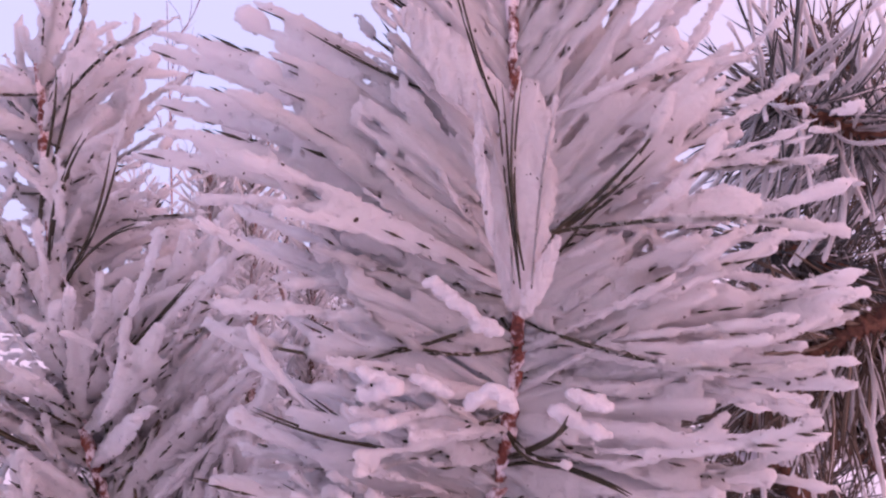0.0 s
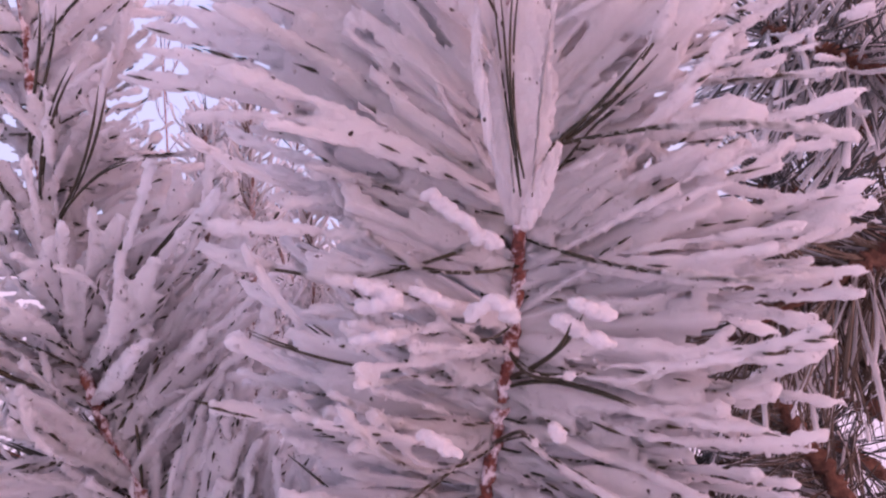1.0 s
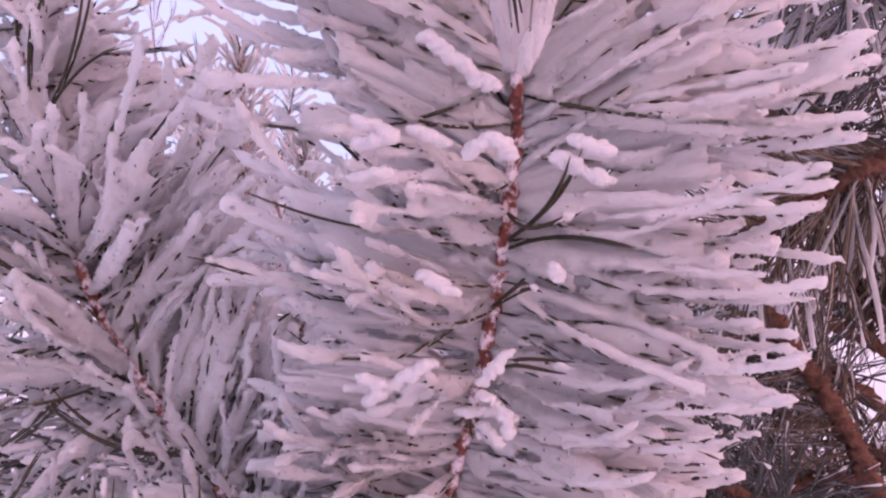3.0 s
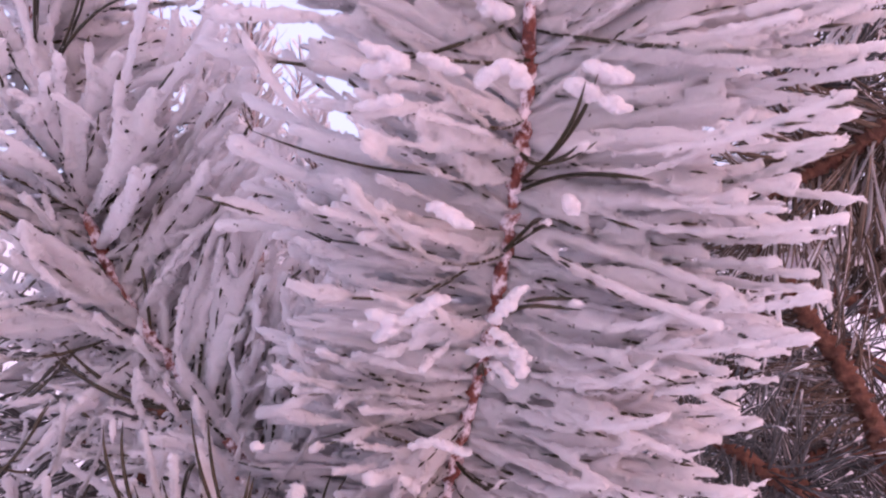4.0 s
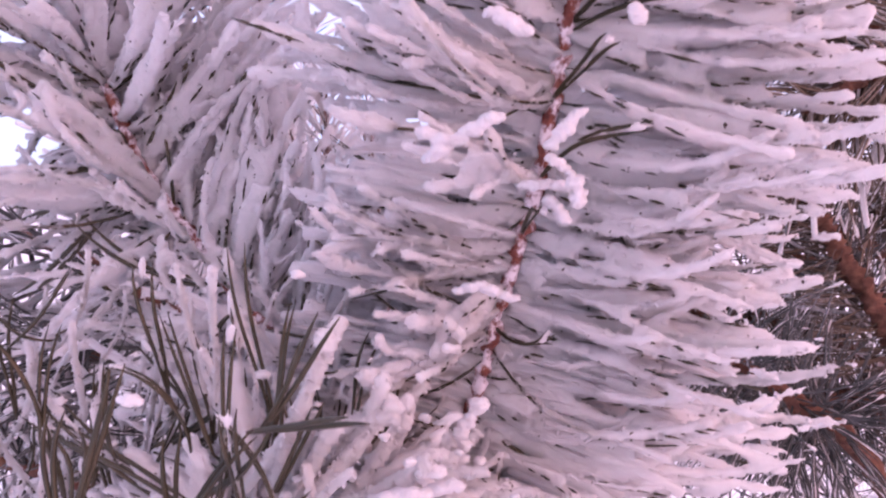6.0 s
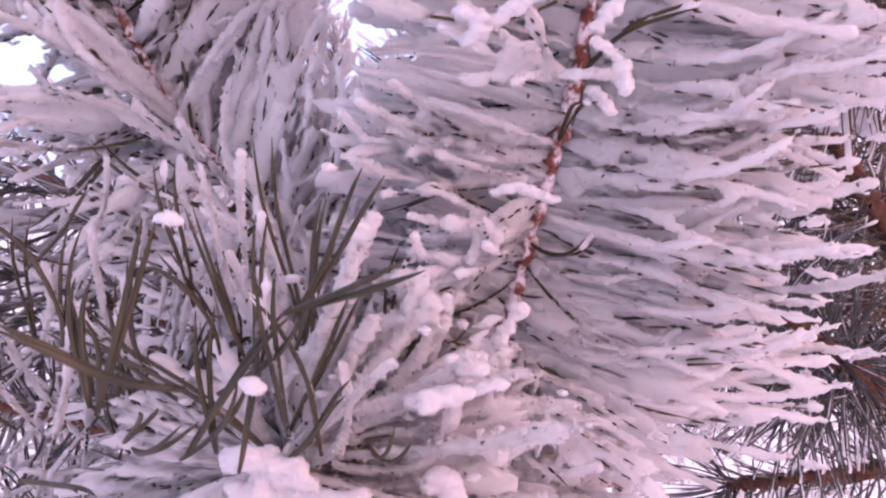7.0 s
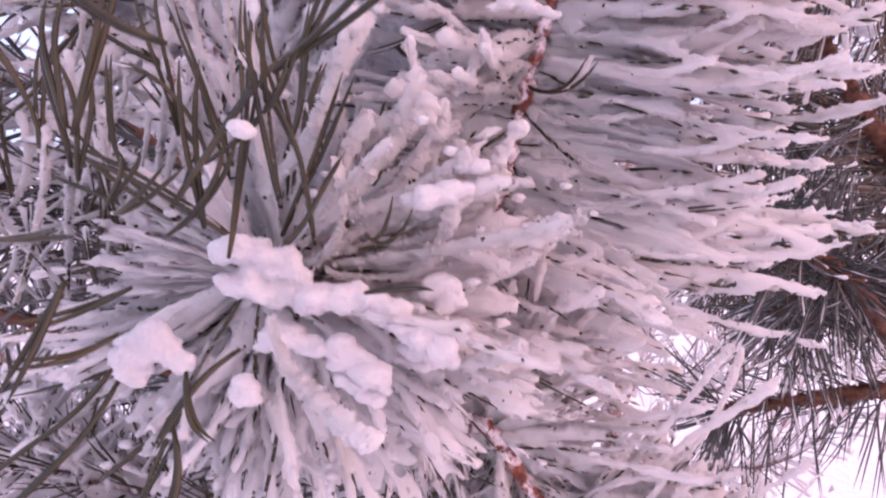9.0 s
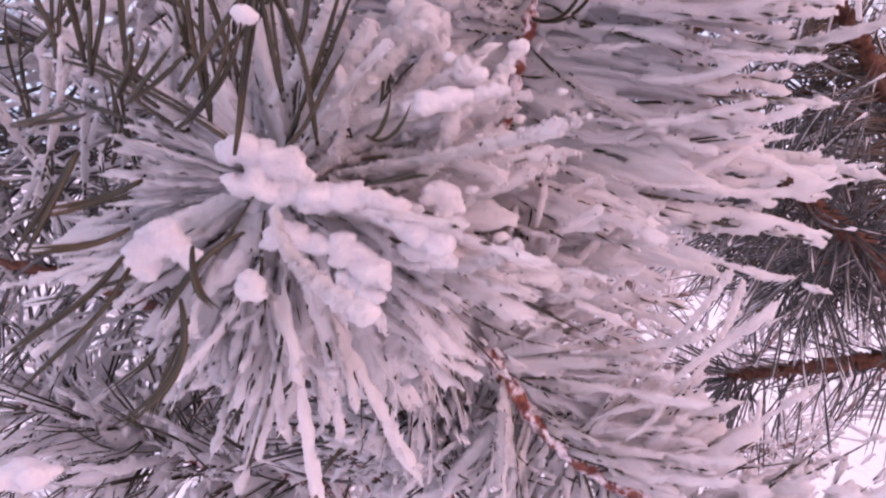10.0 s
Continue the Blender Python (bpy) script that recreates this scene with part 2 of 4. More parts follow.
def tuft_shape(seed, cover, lod):
    """Several needles glued by frost: a flat lumpy web that ends in blunt fingers."""
    rnd = random.Random(seed)
    count = rnd.randint(4, 6)
    open_angle = radians(rnd.uniform(4, 14))
    cores, crust = [], []
    for k in range(count):
        v, f, i = KIT[0, cover, rnd.randrange(SHAPES)]
        turn = open_angle * (k / (count - 1) - 0.5) * 2 + rnd.gauss(0, 0.05)
        m = np.array(Matrix.Rotation(-turn, 3, "X") @ Matrix.Rotation(rnd.gauss(0, 0.11), 3, "Y"))
        v = (v * (0.9, 0.9, rnd.uniform(0.6, 1.05))) @ m.T
        for out, which in ((cores, 0), (crust, 1)):
            if which or rnd.random() < 0.14 or not cores:
                out.append((v, [q for q, j in zip(f, i) if j == which]))
    rings, sides = 20, 12
    s = np.linspace(0.03, rnd.uniform(0.4, 0.7), rings)
    line = np.array([(0.0004 * math.sin(9 * q + seed), 0.0, LONG * q) for q in s])
    half = LONG * s * math.tan(open_angle) * 0.66 + 0.001
    half[-3:] *= np.array((0.85, 0.6, 0.3))
    v, f = tube(line, half, sides, 0.25, seed, 300.0)
    flat = (0.0007 + 0.0006 * COVERS[cover]) * np.where(s > s[-3], 0.6, 1.0)
    mid = np.repeat(line, sides, axis=0)
    v[:, 0] = mid[:, 0] + (v[:, 0] - mid[:, 0]) * np.repeat(flat / np.maximum(half, flat), sides)
    for k, p in enumerate(v):
        v[k, 0] += 0.0008 * noise.noise(Vector((p[0], p[1] * 1.6, p[2] * 0.5)) * 380 + Vector((seed, 0, 0)))
    crust.append((v, f))

    def gather(shapes):
        verts, faces, base = [], [], 0
        for v, f in shapes:
            used = sorted({i for q in f for i in q})
            at = {i: base + k for k, i in enumerate(used)}
            verts.append(v[used])
            faces.extend(tuple(at[i] for i in q) for q in f)
            base += len(used)
        return np.vstack(verts), faces

    cv, cf = gather(cores)
    fv, ff = fused(*gather(crust), (0.0013, 0.0022)[lod])
    for k, p in enumerate(fv):
        fv[k] += 0.0004 * np.array(noise.noise_vector(Vector(p) * 420 + Vector((seed, 0, 0)))) + 0.0006 * np.array(noise.noise_vector(Vector(p) * 1000))
    verts, faces, index = [cv, fv], cf + [tuple(i + len(cv) for i in q) for q in ff], [0] * len(cf) + [1] * len(ff)
    base = len(cv) + len(fv)
    spots = fv[fv[:, 2] > 0.006]
    # bare slivers of needle that show in the crust, in rows along it
    for k in range((5, 2)[lod]):
        p = Vector(spots[rnd.randrange(len(spots))])
        way = (p + Vector((0, 0, 0.01))).normalized()
        step = rnd.uniform(0.004, 0.009)
        for q in range(rnd.randint(1, 4)):
            goal = np.array(p + way * step * q)
            gap = np.linalg.norm(spots - goal, axis=1)
            near = int(np.argmin(gap))
            if gap[near] > 0.003:
                break
            c = Vector(spots[near])
            long, thin = rnd.uniform(0.0012, 0.0048), rnd.uniform(0.00035, 0.0006)
            a, b = Vector((thin, 0, 0)), Vector((0, thin, 0))
            verts.append(np.array([tuple(q) for q in (c - way * long, c + a, c + b, c - a, c - b, c + way * long)]))
            faces.extend(tuple(i + base for i in q) for q in EIGHT)
            index.extend([0] * 8)
            base += 6
    # grains of rime
    for k in range((64, 8)[lod]):
        p = spots[rnd.randrange(len(spots))]
        r = rnd.uniform(0.0003, 0.0010) * (1, 1.4)[lod]
        verts.append(OCTA * r * np.array([[rnd.uniform(0.6, 1.4)] for q in range(6)]) @ np.array(Matrix.Rotation(rnd.uniform(0, 3), 3, "X") @ Matrix.Rotation(rnd.uniform(0, 3), 3, "Y")) + p)
        faces.extend(tuple(i + base for i in q) for q in EIGHT)
        index.extend([1] * 8)
        base += 6
    return np.vstack(verts), faces, index


TUFTS = {(lod, c, k): tuft_shape(31 * c + k, c, lod) for lod in (0, 1) for c in (2, 3, 4) for k in range(SHAPES)}
TUFT_MESHES = {key[1:]: mesh("needle_tuft", *q[:2], [needle_green, frost], q[2]) for key, q in TUFTS.items() if key[0] == 0}


def needle_pose(base, way, size, spin=0.0, thick=1.0):
    z = Vector(way).normalized()
    up = Vector((0, 0, 1)) - z * z.z
    if up.length < 0.2:
        up = Vector((0.3, -1, 0)) - z * z.dot(Vector((0.3, -1, 0)))
    x = up.normalized()
    y = z.cross(x)
    m = Matrix((x, y, z)).transposed().to_4x4() @ Matrix.Rotation(spin, 4, "Z")
    return Matrix.Translation(base) @ m @ Matrix.Diagonal((thick * (0.5 + size / 2), thick * (0.5 + size / 2), size, 1))


def needle_part(parent, base, way, size, cover, rnd, thick=1.0):
    ob = part("needle", NEEDLES[cover, rnd.randrange(SHAPES)], parent)
    ob.matrix_basis = needle_pose(base, way, size, rnd.uniform(-0.7, 0.7), thick)
    return ob


def joined_needles(poses, mats=None, name="needles", lod=1, kit=None):
    """poses: (matrix, cover, shape). One mesh of many needles."""
    verts, faces, index, base = [], [], [], 0
    for m, cover, shape in poses:
        v, f, i = (kit if kit and cover > 1 else KIT)[lod, cover, shape]
        a = np.array(m)
        verts.append(v @ a[:3, :3].T + a[:3, 3])
        faces.extend(tuple(q + base for q in p) for p in f)
        index.extend(i)
        base += len(v)
    return mesh(name, np.vstack(verts), faces, mats or [needle_green, frost], index)


def needle_spread(line, rnd, count, angle, size, keep, cover, start=0.0, end=1.0, bundle=(1, 1), jitter=8.0):
    """Needles set spirally along a stem, singly or in tufts glued by frost: (base, way, size, cover)."""
    out = []
    tang = np.gradient(line, axis=0)
    turn = rnd.uniform(0, 6)
    for k in range(count):
        s = start + (end - start) * (k + rnd.random()) / count
        turn += 2.39996 + rnd.uniform(-0.3, 0.3)
        lean = angle(s) + rnd.gauss(0, jitter)
        tuft, pick = rnd.randint(*bundle), None
        for q in range(tuft):
            r = min(end, max(start, s + (rnd.uniform(-0.012, 0.012) if tuft > 1 else 0)))
            u = r * (len(line) - 1)
            i = min(int(u), len(line) - 2)
            base = Vector(line[i] + (line[i + 1] - line[i]) * (u - i))
            t = Vector(tang[i]).normalized()
            side = Matrix.Rotation(turn + (rnd.gauss(0, 0.11) if tuft > 1 else 0), 3, t) @ t.orthogonal().normalized()
            a = radians(lean + (rnd.gauss(0, 6) if tuft > 1 else 0))
            way = t * math.cos(a) + side * math.sin(a)
            if keep(r, way, base):
                pick = cover(r, way, rnd) if pick is None or rnd.random() < 0.3 else pick
                out.append((base, way, size(r) * rnd.uniform(0.55, 1.12), pick))
    return out


def clothe(parent, spread, parts, rnd, thick=1.0, lod=1, mats=None, tufts=False):
    """The first needles or tufts of the list as parts of their own, the rest joined."""
    for base, way, size, cover in spread[:parts]:
        if tufts and cover > 1:
            ob = part("needle_tuft", TUFT_MESHES[cover, rnd.randrange(SHAPES)], parent)
            ob.matrix_basis = needle_pose(base, way, size, rnd.gauss(0, 0.9), thick)
        else:
            needle_part(parent, base, way, size, cover, rnd, thick)
    rest = [(needle_pose(b, w, q, rnd.gauss(0, 0.9), thick), c, rnd.randrange(SHAPES)) for b, w, q, c in spread[parts:]]
    if rest:
        part("needles", joined_needles(rest, mats, lod=lod, kit=TUFTS if tufts else None), parent, kind="stuff")


def stem_mesh(name, line, thick, thin, mat, scaly=0.25, seed=1, sides=9):
    s = np.linspace(0, 1, len(line))
    return mesh(name, *tube(line, thick + (thin - thick) * s, sides, scaly, seed, 450.0), [mat])


# ---- ground, distance ----
def frost_web(parent, place, nu, nv, hole, seed, thick=0.0018, wrap=False):
    """A thin ragged sheet of frost grown between the needles. place(u, v) gives a point, hole the share that stays open."""
    front, open_at = [], set()
    for a in range(nu):
        for c in range(nv):
            u, v = a / (nu - 1), c / (nv - 1)
            p = np.array(place(u, v))
            p[1] += 0.0022 * noise.noise(Vector((u * nu * 0.10, v * 1.6, seed))) + 0.0020 * noise.noise(Vector((u * nu * 0.34, v * 0.9, seed + 3))) + 0.0006 * noise.noise(Vector(p) * 600)
            p += 0.0007 * np.array(noise.noise_vector(Vector(p) * 900))
            front.append(p)
            if noise.noise(Vector((u * nu * 0.11, v * 2.4, seed + 7.0))) + 0.3 * noise.noise(Vector((u * nu * 0.3, v * 6, seed))) + 0.75 * v ** 3 - 0.18 > 0.42 - hole or noise.noise(Vector((u * nu * 0.31, v * 2.6, seed + 13.0))) > 0.44 - hole:
                open_at.add((a, c))
    n = len(front)
    verts = np.vstack((front, np.array(front) + (0, thick, 0)))
    faces, seen = [], {}
    for a in range(nu - 1):
        for c in range(nv - 1):
            if sum(q in open_at for q in ((a, c), (a + 1, c), (a, c + 1), (a + 1, c + 1))) > 1:
                continue
            quad = (a * nv + c, (a + 1) * nv + c, (a + 1) * nv + c + 1, a * nv + c + 1)
            faces.append(quad)
            faces.append(tuple(q + n for q in reversed(quad)))
            for k in range(4):
                seen[quad[k], quad[(k + 1) % 4]] = 1
    for a, c in seen:
        if (c, a) not in seen:
            faces.append((c, a, a + n, c + n))
    part("frost_web", mesh("frost_web", verts, faces, [frost]), parent, "thin ragged web of frost between the needles")


def side_web(parent, line, side, angle, reach, start, hole, seed, nu=230, back=0.007, lean=0.006):
    """A web along one side of a shoot."""
    def place(u, v):
        s = start + (0.985 - start) * u
        k = s * (len(line) - 1)
        i = min(int(k), len(line) - 2)
        p = Vector(line[i]).lerp(Vector(line[i + 1]), k - i)
        up = (Vector(line[i + 1]) - Vector(line[i])).normalized()
        out = (Vector((side, 0, 0)) - up * up.x * side).normalized()
        t = radians(angle(s))
        way = up * math.cos(t) + out * math.sin(t)
        r = reach * (0.95 + 0.35 * noise.noise(Vector((s * 22, seed, 0))))
        q = p + way * (r * v) + Vector((0, back + lean * v, -0.010 * v * v * math.sin(t)))
        return tuple(q)
    frost_web(parent, place, nu, 20, hole, seed)


def snow_ground():
    rings = [0.0, 0.4, 0.9, 1.6, 2.6, 4, 6, 9, 13, 19, 28, 45, 80, 160, 400, 1500]
    verts, faces, sides = [(0, 0.5, 0)], [], 40
    for r in rings[1:]:
        for j in range(sides):
            w = 2 * math.pi * j / sides
            x, y = r * math.cos(w), 0.5 + r * math.sin(w)
            verts.append((x, y, 0.10 * noise.noise((x * 0.5, y * 0.5, 0)) * min(1, r) + 0.3 * noise.noise((x * 0.07, y * 0.07, 2)) * min(1, r / 20)))
    for j in range(sides):
        faces.append((0, 1 + j, 1 + (j + 1) % sides))
    for k in range(len(rings) - 2):
        for j in range(sides):
            i, o = 1 + k * sides + j, 1 + k * sides + (j + 1) % sides
            faces.append((i, i + sides, o + sides, o))
    tagged(new("ground", mesh("ground", verts, faces, [ground_snow])), "open snow-covered ground between the young pines", "ground", kind="structure")


snow_ground()

# ---- the near pine: one young tree with its shoots ----
RIGHT_UPPER = [
    (1.526, 0.121, 0.185, 1.537), (1.537, 0.113, 0.19, 1.555), (1.503, 0.118, 0.18, 1.509), (1.497, 0.114, 0.185, 1.505),
    (1.492, 0.109, 0.175, 1.498), (1.492, 0.108, 0.211, 1.493), (1.486, 0.099, 0.19, 1.485), (1.476, 0.099, 0.171, 1.476),
    (1.524, 0.102, 0.2, 1.531), (1.549, 0.101, 0.19, 1.578), (1.541, 0.097, 0.2, 1.585), (1.532, 0.102, 0.19, 1.563),
    (1.5, 0.118, 0.19, 1.506), (1.498, 0.099, 0.18, 1.498), (1.488, 0.099, 0.19, 1.483), (1.472, 0.102, 0.178, 1.459),
    (1.466, 0.096, 0.175, 1.452), (1.454, 0.084, 0.17, 1.436), (1.448, 0.084, 0.175, 1.428), (1.43, 0.076, 0.17, 1.424),
]
RIGHT_LOWER = [
    (1.458, 0.099, 0.18, 1.45), (1.441, 0.084, 0.175, 1.434), (1.435, 0.08, 0.17, 1.424), (1.428, 0.076, 0.175, 1.419),
    (1.421, 0.068, 0.17, 1.415), (1.413, 0.073, 0.17, 1.404), (1.406, 0.068, 0.17, 1.397), (1.393, 0.083, 0.18, 1.38),
    (1.419, 0.088, 0.2, 1.424), (1.406, 0.089, 0.2, 1.401), (1.4, 0.075, 0.19, 1.392), (1.396, 0.067, 0.18, 1.378),
    (1.387, 0.062, 0.19, 1.38), (1.382, 0.07, 0.2, 1.371), (1.373, 0.066, 0.2, 1.362), (1.367, 0.101, 0.23, 1.35),
    (1.361, 0.12, 0.25, 1.34), (1.355, 0.129, 0.265, 1.327), (1.349, 0.115, 0.24, 1.317), (1.346, 0.034, 0.17, 1.33),
    (1.349, 0.036, 0.18, 1.332), (1.377, 0.091, 0.23, 1.381), (1.369, 0.064, 0.2, 1.36),
]
LEFT_SIDE = [
    (1.537, -0.068, 0.19, 1.59), (1.532, -0.062, 0.185, 1.573), (1.526, -0.061, 0.18, 1.561), (1.518, -0.049, 0.19, 1.56),
    (1.509, -0.04, 0.175, 1.538), (1.508, -0.042, 0.175, 1.536), (1.494, -0.044, 0.18, 1.519), (1.482, -0.011, 0.16, 1.49),
    (1.474, -0.009, 0.155, 1.481), (1.451, -0.025, 0.17, 1.459), (1.506, -0.045, 0.18, 1.52), (1.466, -0.011, 0.165, 1.481),
    (1.448, -0.025, 0.18, 1.458), (1.421, -0.035, 0.19, 1.414), (1.433, -0.042, 0.2, 1.43), (1.448, -0.018, 0.165, 1.462),
    (1.429, -0.007, 0.16, 1.435), (1.413, -0.032, 0.183, 1.417), (1.41, -0.029, 0.18, 1.41), (1.393, -0.026, 0.17, 1.39),
    (1.4, -0.015, 0.165, 1.391),
]
LEFT_LOW = [
    (1.407, -0.032, 0.18, 1.416), (1.403, -0.03, 0.18, 1.409), (1.393, -0.016, 0.17, 1.396), (1.385, -0.027, 0.17, 1.387),
    (1.386, -0.017, 0.165, 1.389),
]
BARE = [
    (1.464, 0.038, 0.157, 1.484), (1.473, 0.037, 0.16, 1.472), (1.462, 0.051, 0.165, 1.464), (1.446, 0.031, 0.165, 1.455),
    (1.429, 0.037, 0.165, 1.438), (1.518, 0.056, 0.165, 1.542), (1.389, 0.019, 0.18, 1.391), (1.413, 0.018, 0.17, 1.42),
    (1.361, 0.049, 0.216, 1.336),
]

pine = thing("pine_tree", "young pine thickly covered with white hoar frost", "tree", at=(0.0, 0.30, 0.0))
SHIFT = Matrix.Translation((0.0, -0.30, 0.0))


def under(ob):
    ob.matrix_parent_inverse = SHIFT
    return ob


LEADER = [(-0.026, 0.228, 1.285), (-0.0135, 0.213, 1.329), (0.0, 0.206, 1.362), (0.0075, 0.202, 1.39), (0.0165, 0.197, 1.42),
          (0.0235, 0.192, 1.455), (0.0285, 0.186, 1.49), (0.0292, 0.183, 1.53), (0.0275, 0.18, 1.58), (0.026, 0.178, 1.64)]
leader = spline(LEADER, 120)
trunk_line = spline([(0.0, 0.30, -0.05), (0.01, 0.305, 0.45), (-0.005, 0.295, 0.9), (-0.022, 0.25, 1.2), (-0.026, 0.229, 1.284)], 40)
under(part("trunk", stem_mesh("trunk", trunk_line, 0.016, 0.0024, bark, 0.15), pine))
main = under(part("leading_shoot", stem_mesh("leading_shoot", leader, 0.0023, 0.0017, bark, 0.6), pine, "red-brown stem caked with frost"))
rnd = random.Random(11)


def lean_at(s):
    """Degrees between the leading shoot and its needles: wide below, closing towards the bud."""
    return 80 - 42 * min(1.0, max(0.0, (s - 0.5) / 0.3))


def leader_at(z):
    k = int(np.argmin(abs(leader[:, 2] - z)))
    return Vector(leader[k])


def set_needles(rows, cover, thick=1.0):
    for z, x, y, h in rows:
        base = leader_at(z)
        way = Vector((x, y, h)) - base
        clothe(main, [(base, way.normalized(), 1.06 * way.length / LONG, cover())], 1, rnd, thick, tufts=True)


set_needles(RIGHT_UPPER, lambda: rnd.choice((2, 3, 3)), 1.0)
set_needles(RIGHT_LOWER, lambda: rnd.choice((2, 2, 3)))
set_needles(LEFT_SIDE, lambda: rnd.choice((3, 3, 4)), 1.0)
set_needles(LEFT_LOW, lambda: rnd.choice((2, 3)))
set_needles(BARE, lambda: rnd.choice((0, 0, 1)), 1.1)


def frost_sheet(points, width, seed, flat=0.17):
    """Frost grown together into a flat web between upright needles, ribbed along them."""
    line = spline(points, 70)
    s = np.linspace(0, 1, 70)
    v, f = tube(line, width * np.sin(np.pi * np.clip(s * 0.88 + 0.06, 0, 1)) ** 0.75, 36, 0.16, seed, 160.0)
    mid = np.repeat(line, 36, axis=0)
    v[:, 1] = mid[:, 1] + (v - mid)[:, 1] * flat
    for k, p in enumerate(v):
        q = Vector((p[0] * 800, 0, p[2] * 140 + seed))
        v[k] = p + np.array((0, 0.0017 * noise.noise(q), 0)) + 0.0005 * np.array(noise.noise_vector(Vector(p) * 500)) + 0.0004 * np.array(noise.noise_vector(Vector(p) * 1300))
    part("frost_sheet", mesh("frost_sheet", v, f, [frost]), main, "web of frost between needles")


frost_sheet([(0.0272, 0.172, 1.506), (0.0278, 0.163, 1.524), (0.0290, 0.160, 1.540), (0.0300, 0.160, 1.558)], 0.0072, 3)
frost_sheet([(0.0290, 0.170, 1.504), (0.0320, 0.163, 1.512), (0.0362, 0.160, 1.5225)], 0.0024, 5, 0.4)
frost_sheet([(0.0250, 0.164, 1.548), (0.0150, 0.163, 1.560), (0.0010, 0.164, 1.5765)], 0.0062, 7)
frost_sheet([(0.0262, 0.168, 1.509), (0.0205, 0.160, 1.528), (0.0185, 0.158, 1.545), (0.0200, 0.158, 1.560)], 0.0013, 9, 0.7)
for x, z, tx, tz in ((0.0272, 1.511, 0.0222, 1.556), (0.0282, 1.515, 0.0272, 1.558), (0.0300, 1.511, 0.0350, 1.552), (0.0262, 1.512, 0.0182, 1.556), (0.0245, 1.548, 0.0120, 1.585)):
    way = Vector((tx - x, -0.003, tz - z))
    needle_part(main, Vector((x, 0.1585, z)), way, way.length / LONG, rnd.choice((1, 2)), rnd, 0.5)


def main_keep(s, way, base):
    return way.y > -0.15 and not (way.y < 0.12 and abs(way.x) < 0.62)


def main_cover(s, way, rnd):
    return rnd.choice((2, 3, 3, 4, 4) if s > 0.45 else (2, 3, 3))


spread = needle_spread(leader, rnd, 640, lean_at, lambda s: 1.2 if s < 0.22 else 0.86 if s < 0.47 else 1.02, main_keep, main_cover, jitter=14)
spread.sort(key=lambda q: q[1].y)
spread = [q for q in spread if not (q[1].y > 0.42 and rnd.random() < 0.6)]
main_spread = spread
clothe(main, spread, 100, rnd, 1.0, tufts=True)
thin = needle_spread(leader, rnd, 300, lean_at, lambda s: 0.9, lambda s, w, b: -0.2 < w.y < 0.12 and abs(w.x) > 0.6, lambda s, w, r: r.choice((0, 1, 1)), 0.1, 1.0, jitter=14)
clothe(main, [(b + w * 0.012, w, q * 0.75, c) for b, w, q, c in thin], 40, rnd, 0.65, 0)

for side, seed in ((-1, 3.0), (1, 11.0)):
    side_web(main, leader, side, lean_at, 0.060, 0.12, 0.08, seed, 420, back=0.0, lean=-0.008)
    side_web(main, leader, side, lambda s: lean_at(s) - 5, 0.058, 0.12, 0.12, seed + 4, 420, back=0.010, lean=0.003)

# the shoot beside it, further back
LEFT = [(-0.026, 0.222, 1.318), (-0.044, 0.213, 1.360), (-0.058, 0.217, 1.381), (-0.080, 0.228, 1.404), (-0.097, 0.233, 1.424), (-0.109, 0.236, 1.445),
        (-0.121, 0.243, 1.47), (-0.132, 0.25, 1.505), (-0.144, 0.26, 1.548), (-0.152, 0.266, 1.596)]
left_line = spline(LEFT, 80)
left = under(part("side_shoot", stem_mesh("side_shoot", left_line, 0.0023, 0.0015, bark, 0.6, 4), pine, "red-brown side stem in frost"))
spread = needle_spread(left_line, rnd, 300, lambda s: 64, lambda s: 0.98, lambda s, w, b: w.y > (-0.42 if s < 0.62 else -0.6) and not (w.y < 0.0 and abs(w.x) < 0.5 and s < 0.62),
                       lambda s, w, r: r.choice((1, 2, 2, 2) if w.x < -0.15 and s < 0.62 else (1, 2, 2) if w.z < 0.2 and s < 0.7 else (2, 2, 3, 3, 4) if s > 0.3 else (2, 2, 3, 3)), 0.06, 1.0, jitter=20)
spread.sort(key=lambda q: q[1].y)
spread = [q for q in spread if not (rnd.random() < (0.2 if q[1].x < -0.15 and q[0].z < 1.45 else 0.42 if q[0].z > 1.48 else 0))]
clothe(left, spread, 90, rnd, 1.25, tufts=True)
fill = needle_spread(left_line, rnd, 90, lambda s: 60, lambda s: 0.8, lambda s, w, b: w.x > -0.1 and w.y > -0.1 and w.z > 0, lambda s, w, r: r.choice((2, 3, 3)), 0.05, 0.55, jitter=16)
clothe(left, fill, 25, rnd, 1.1, tufts=True)
for x, z, tx, tz in ((-0.129, 1.508, -0.106, 1.556), (-0.131, 1.507, -0.116, 1.563), (-0.128, 1.507, -0.094, 1.531), (-0.119, 1.473, -0.078, 1.512), (-0.137, 1.53, -0.125, 1.585)):
    way = Vector((tx - x, -0.008, tz - z))
    needle_part(left, Vector((x, 0.245, z)), way, way.length / LONG, 1, rnd, 0.9)

side_web(left, left_line, -1, lambda s: 68 - 16 * s, 0.046, 0.42, 0.26, 23.0, 260)
side_web(left, left_line, 1, lambda s: 68 - 16 * s, 0.048, 0.2, 0.22, 29.0, 260)

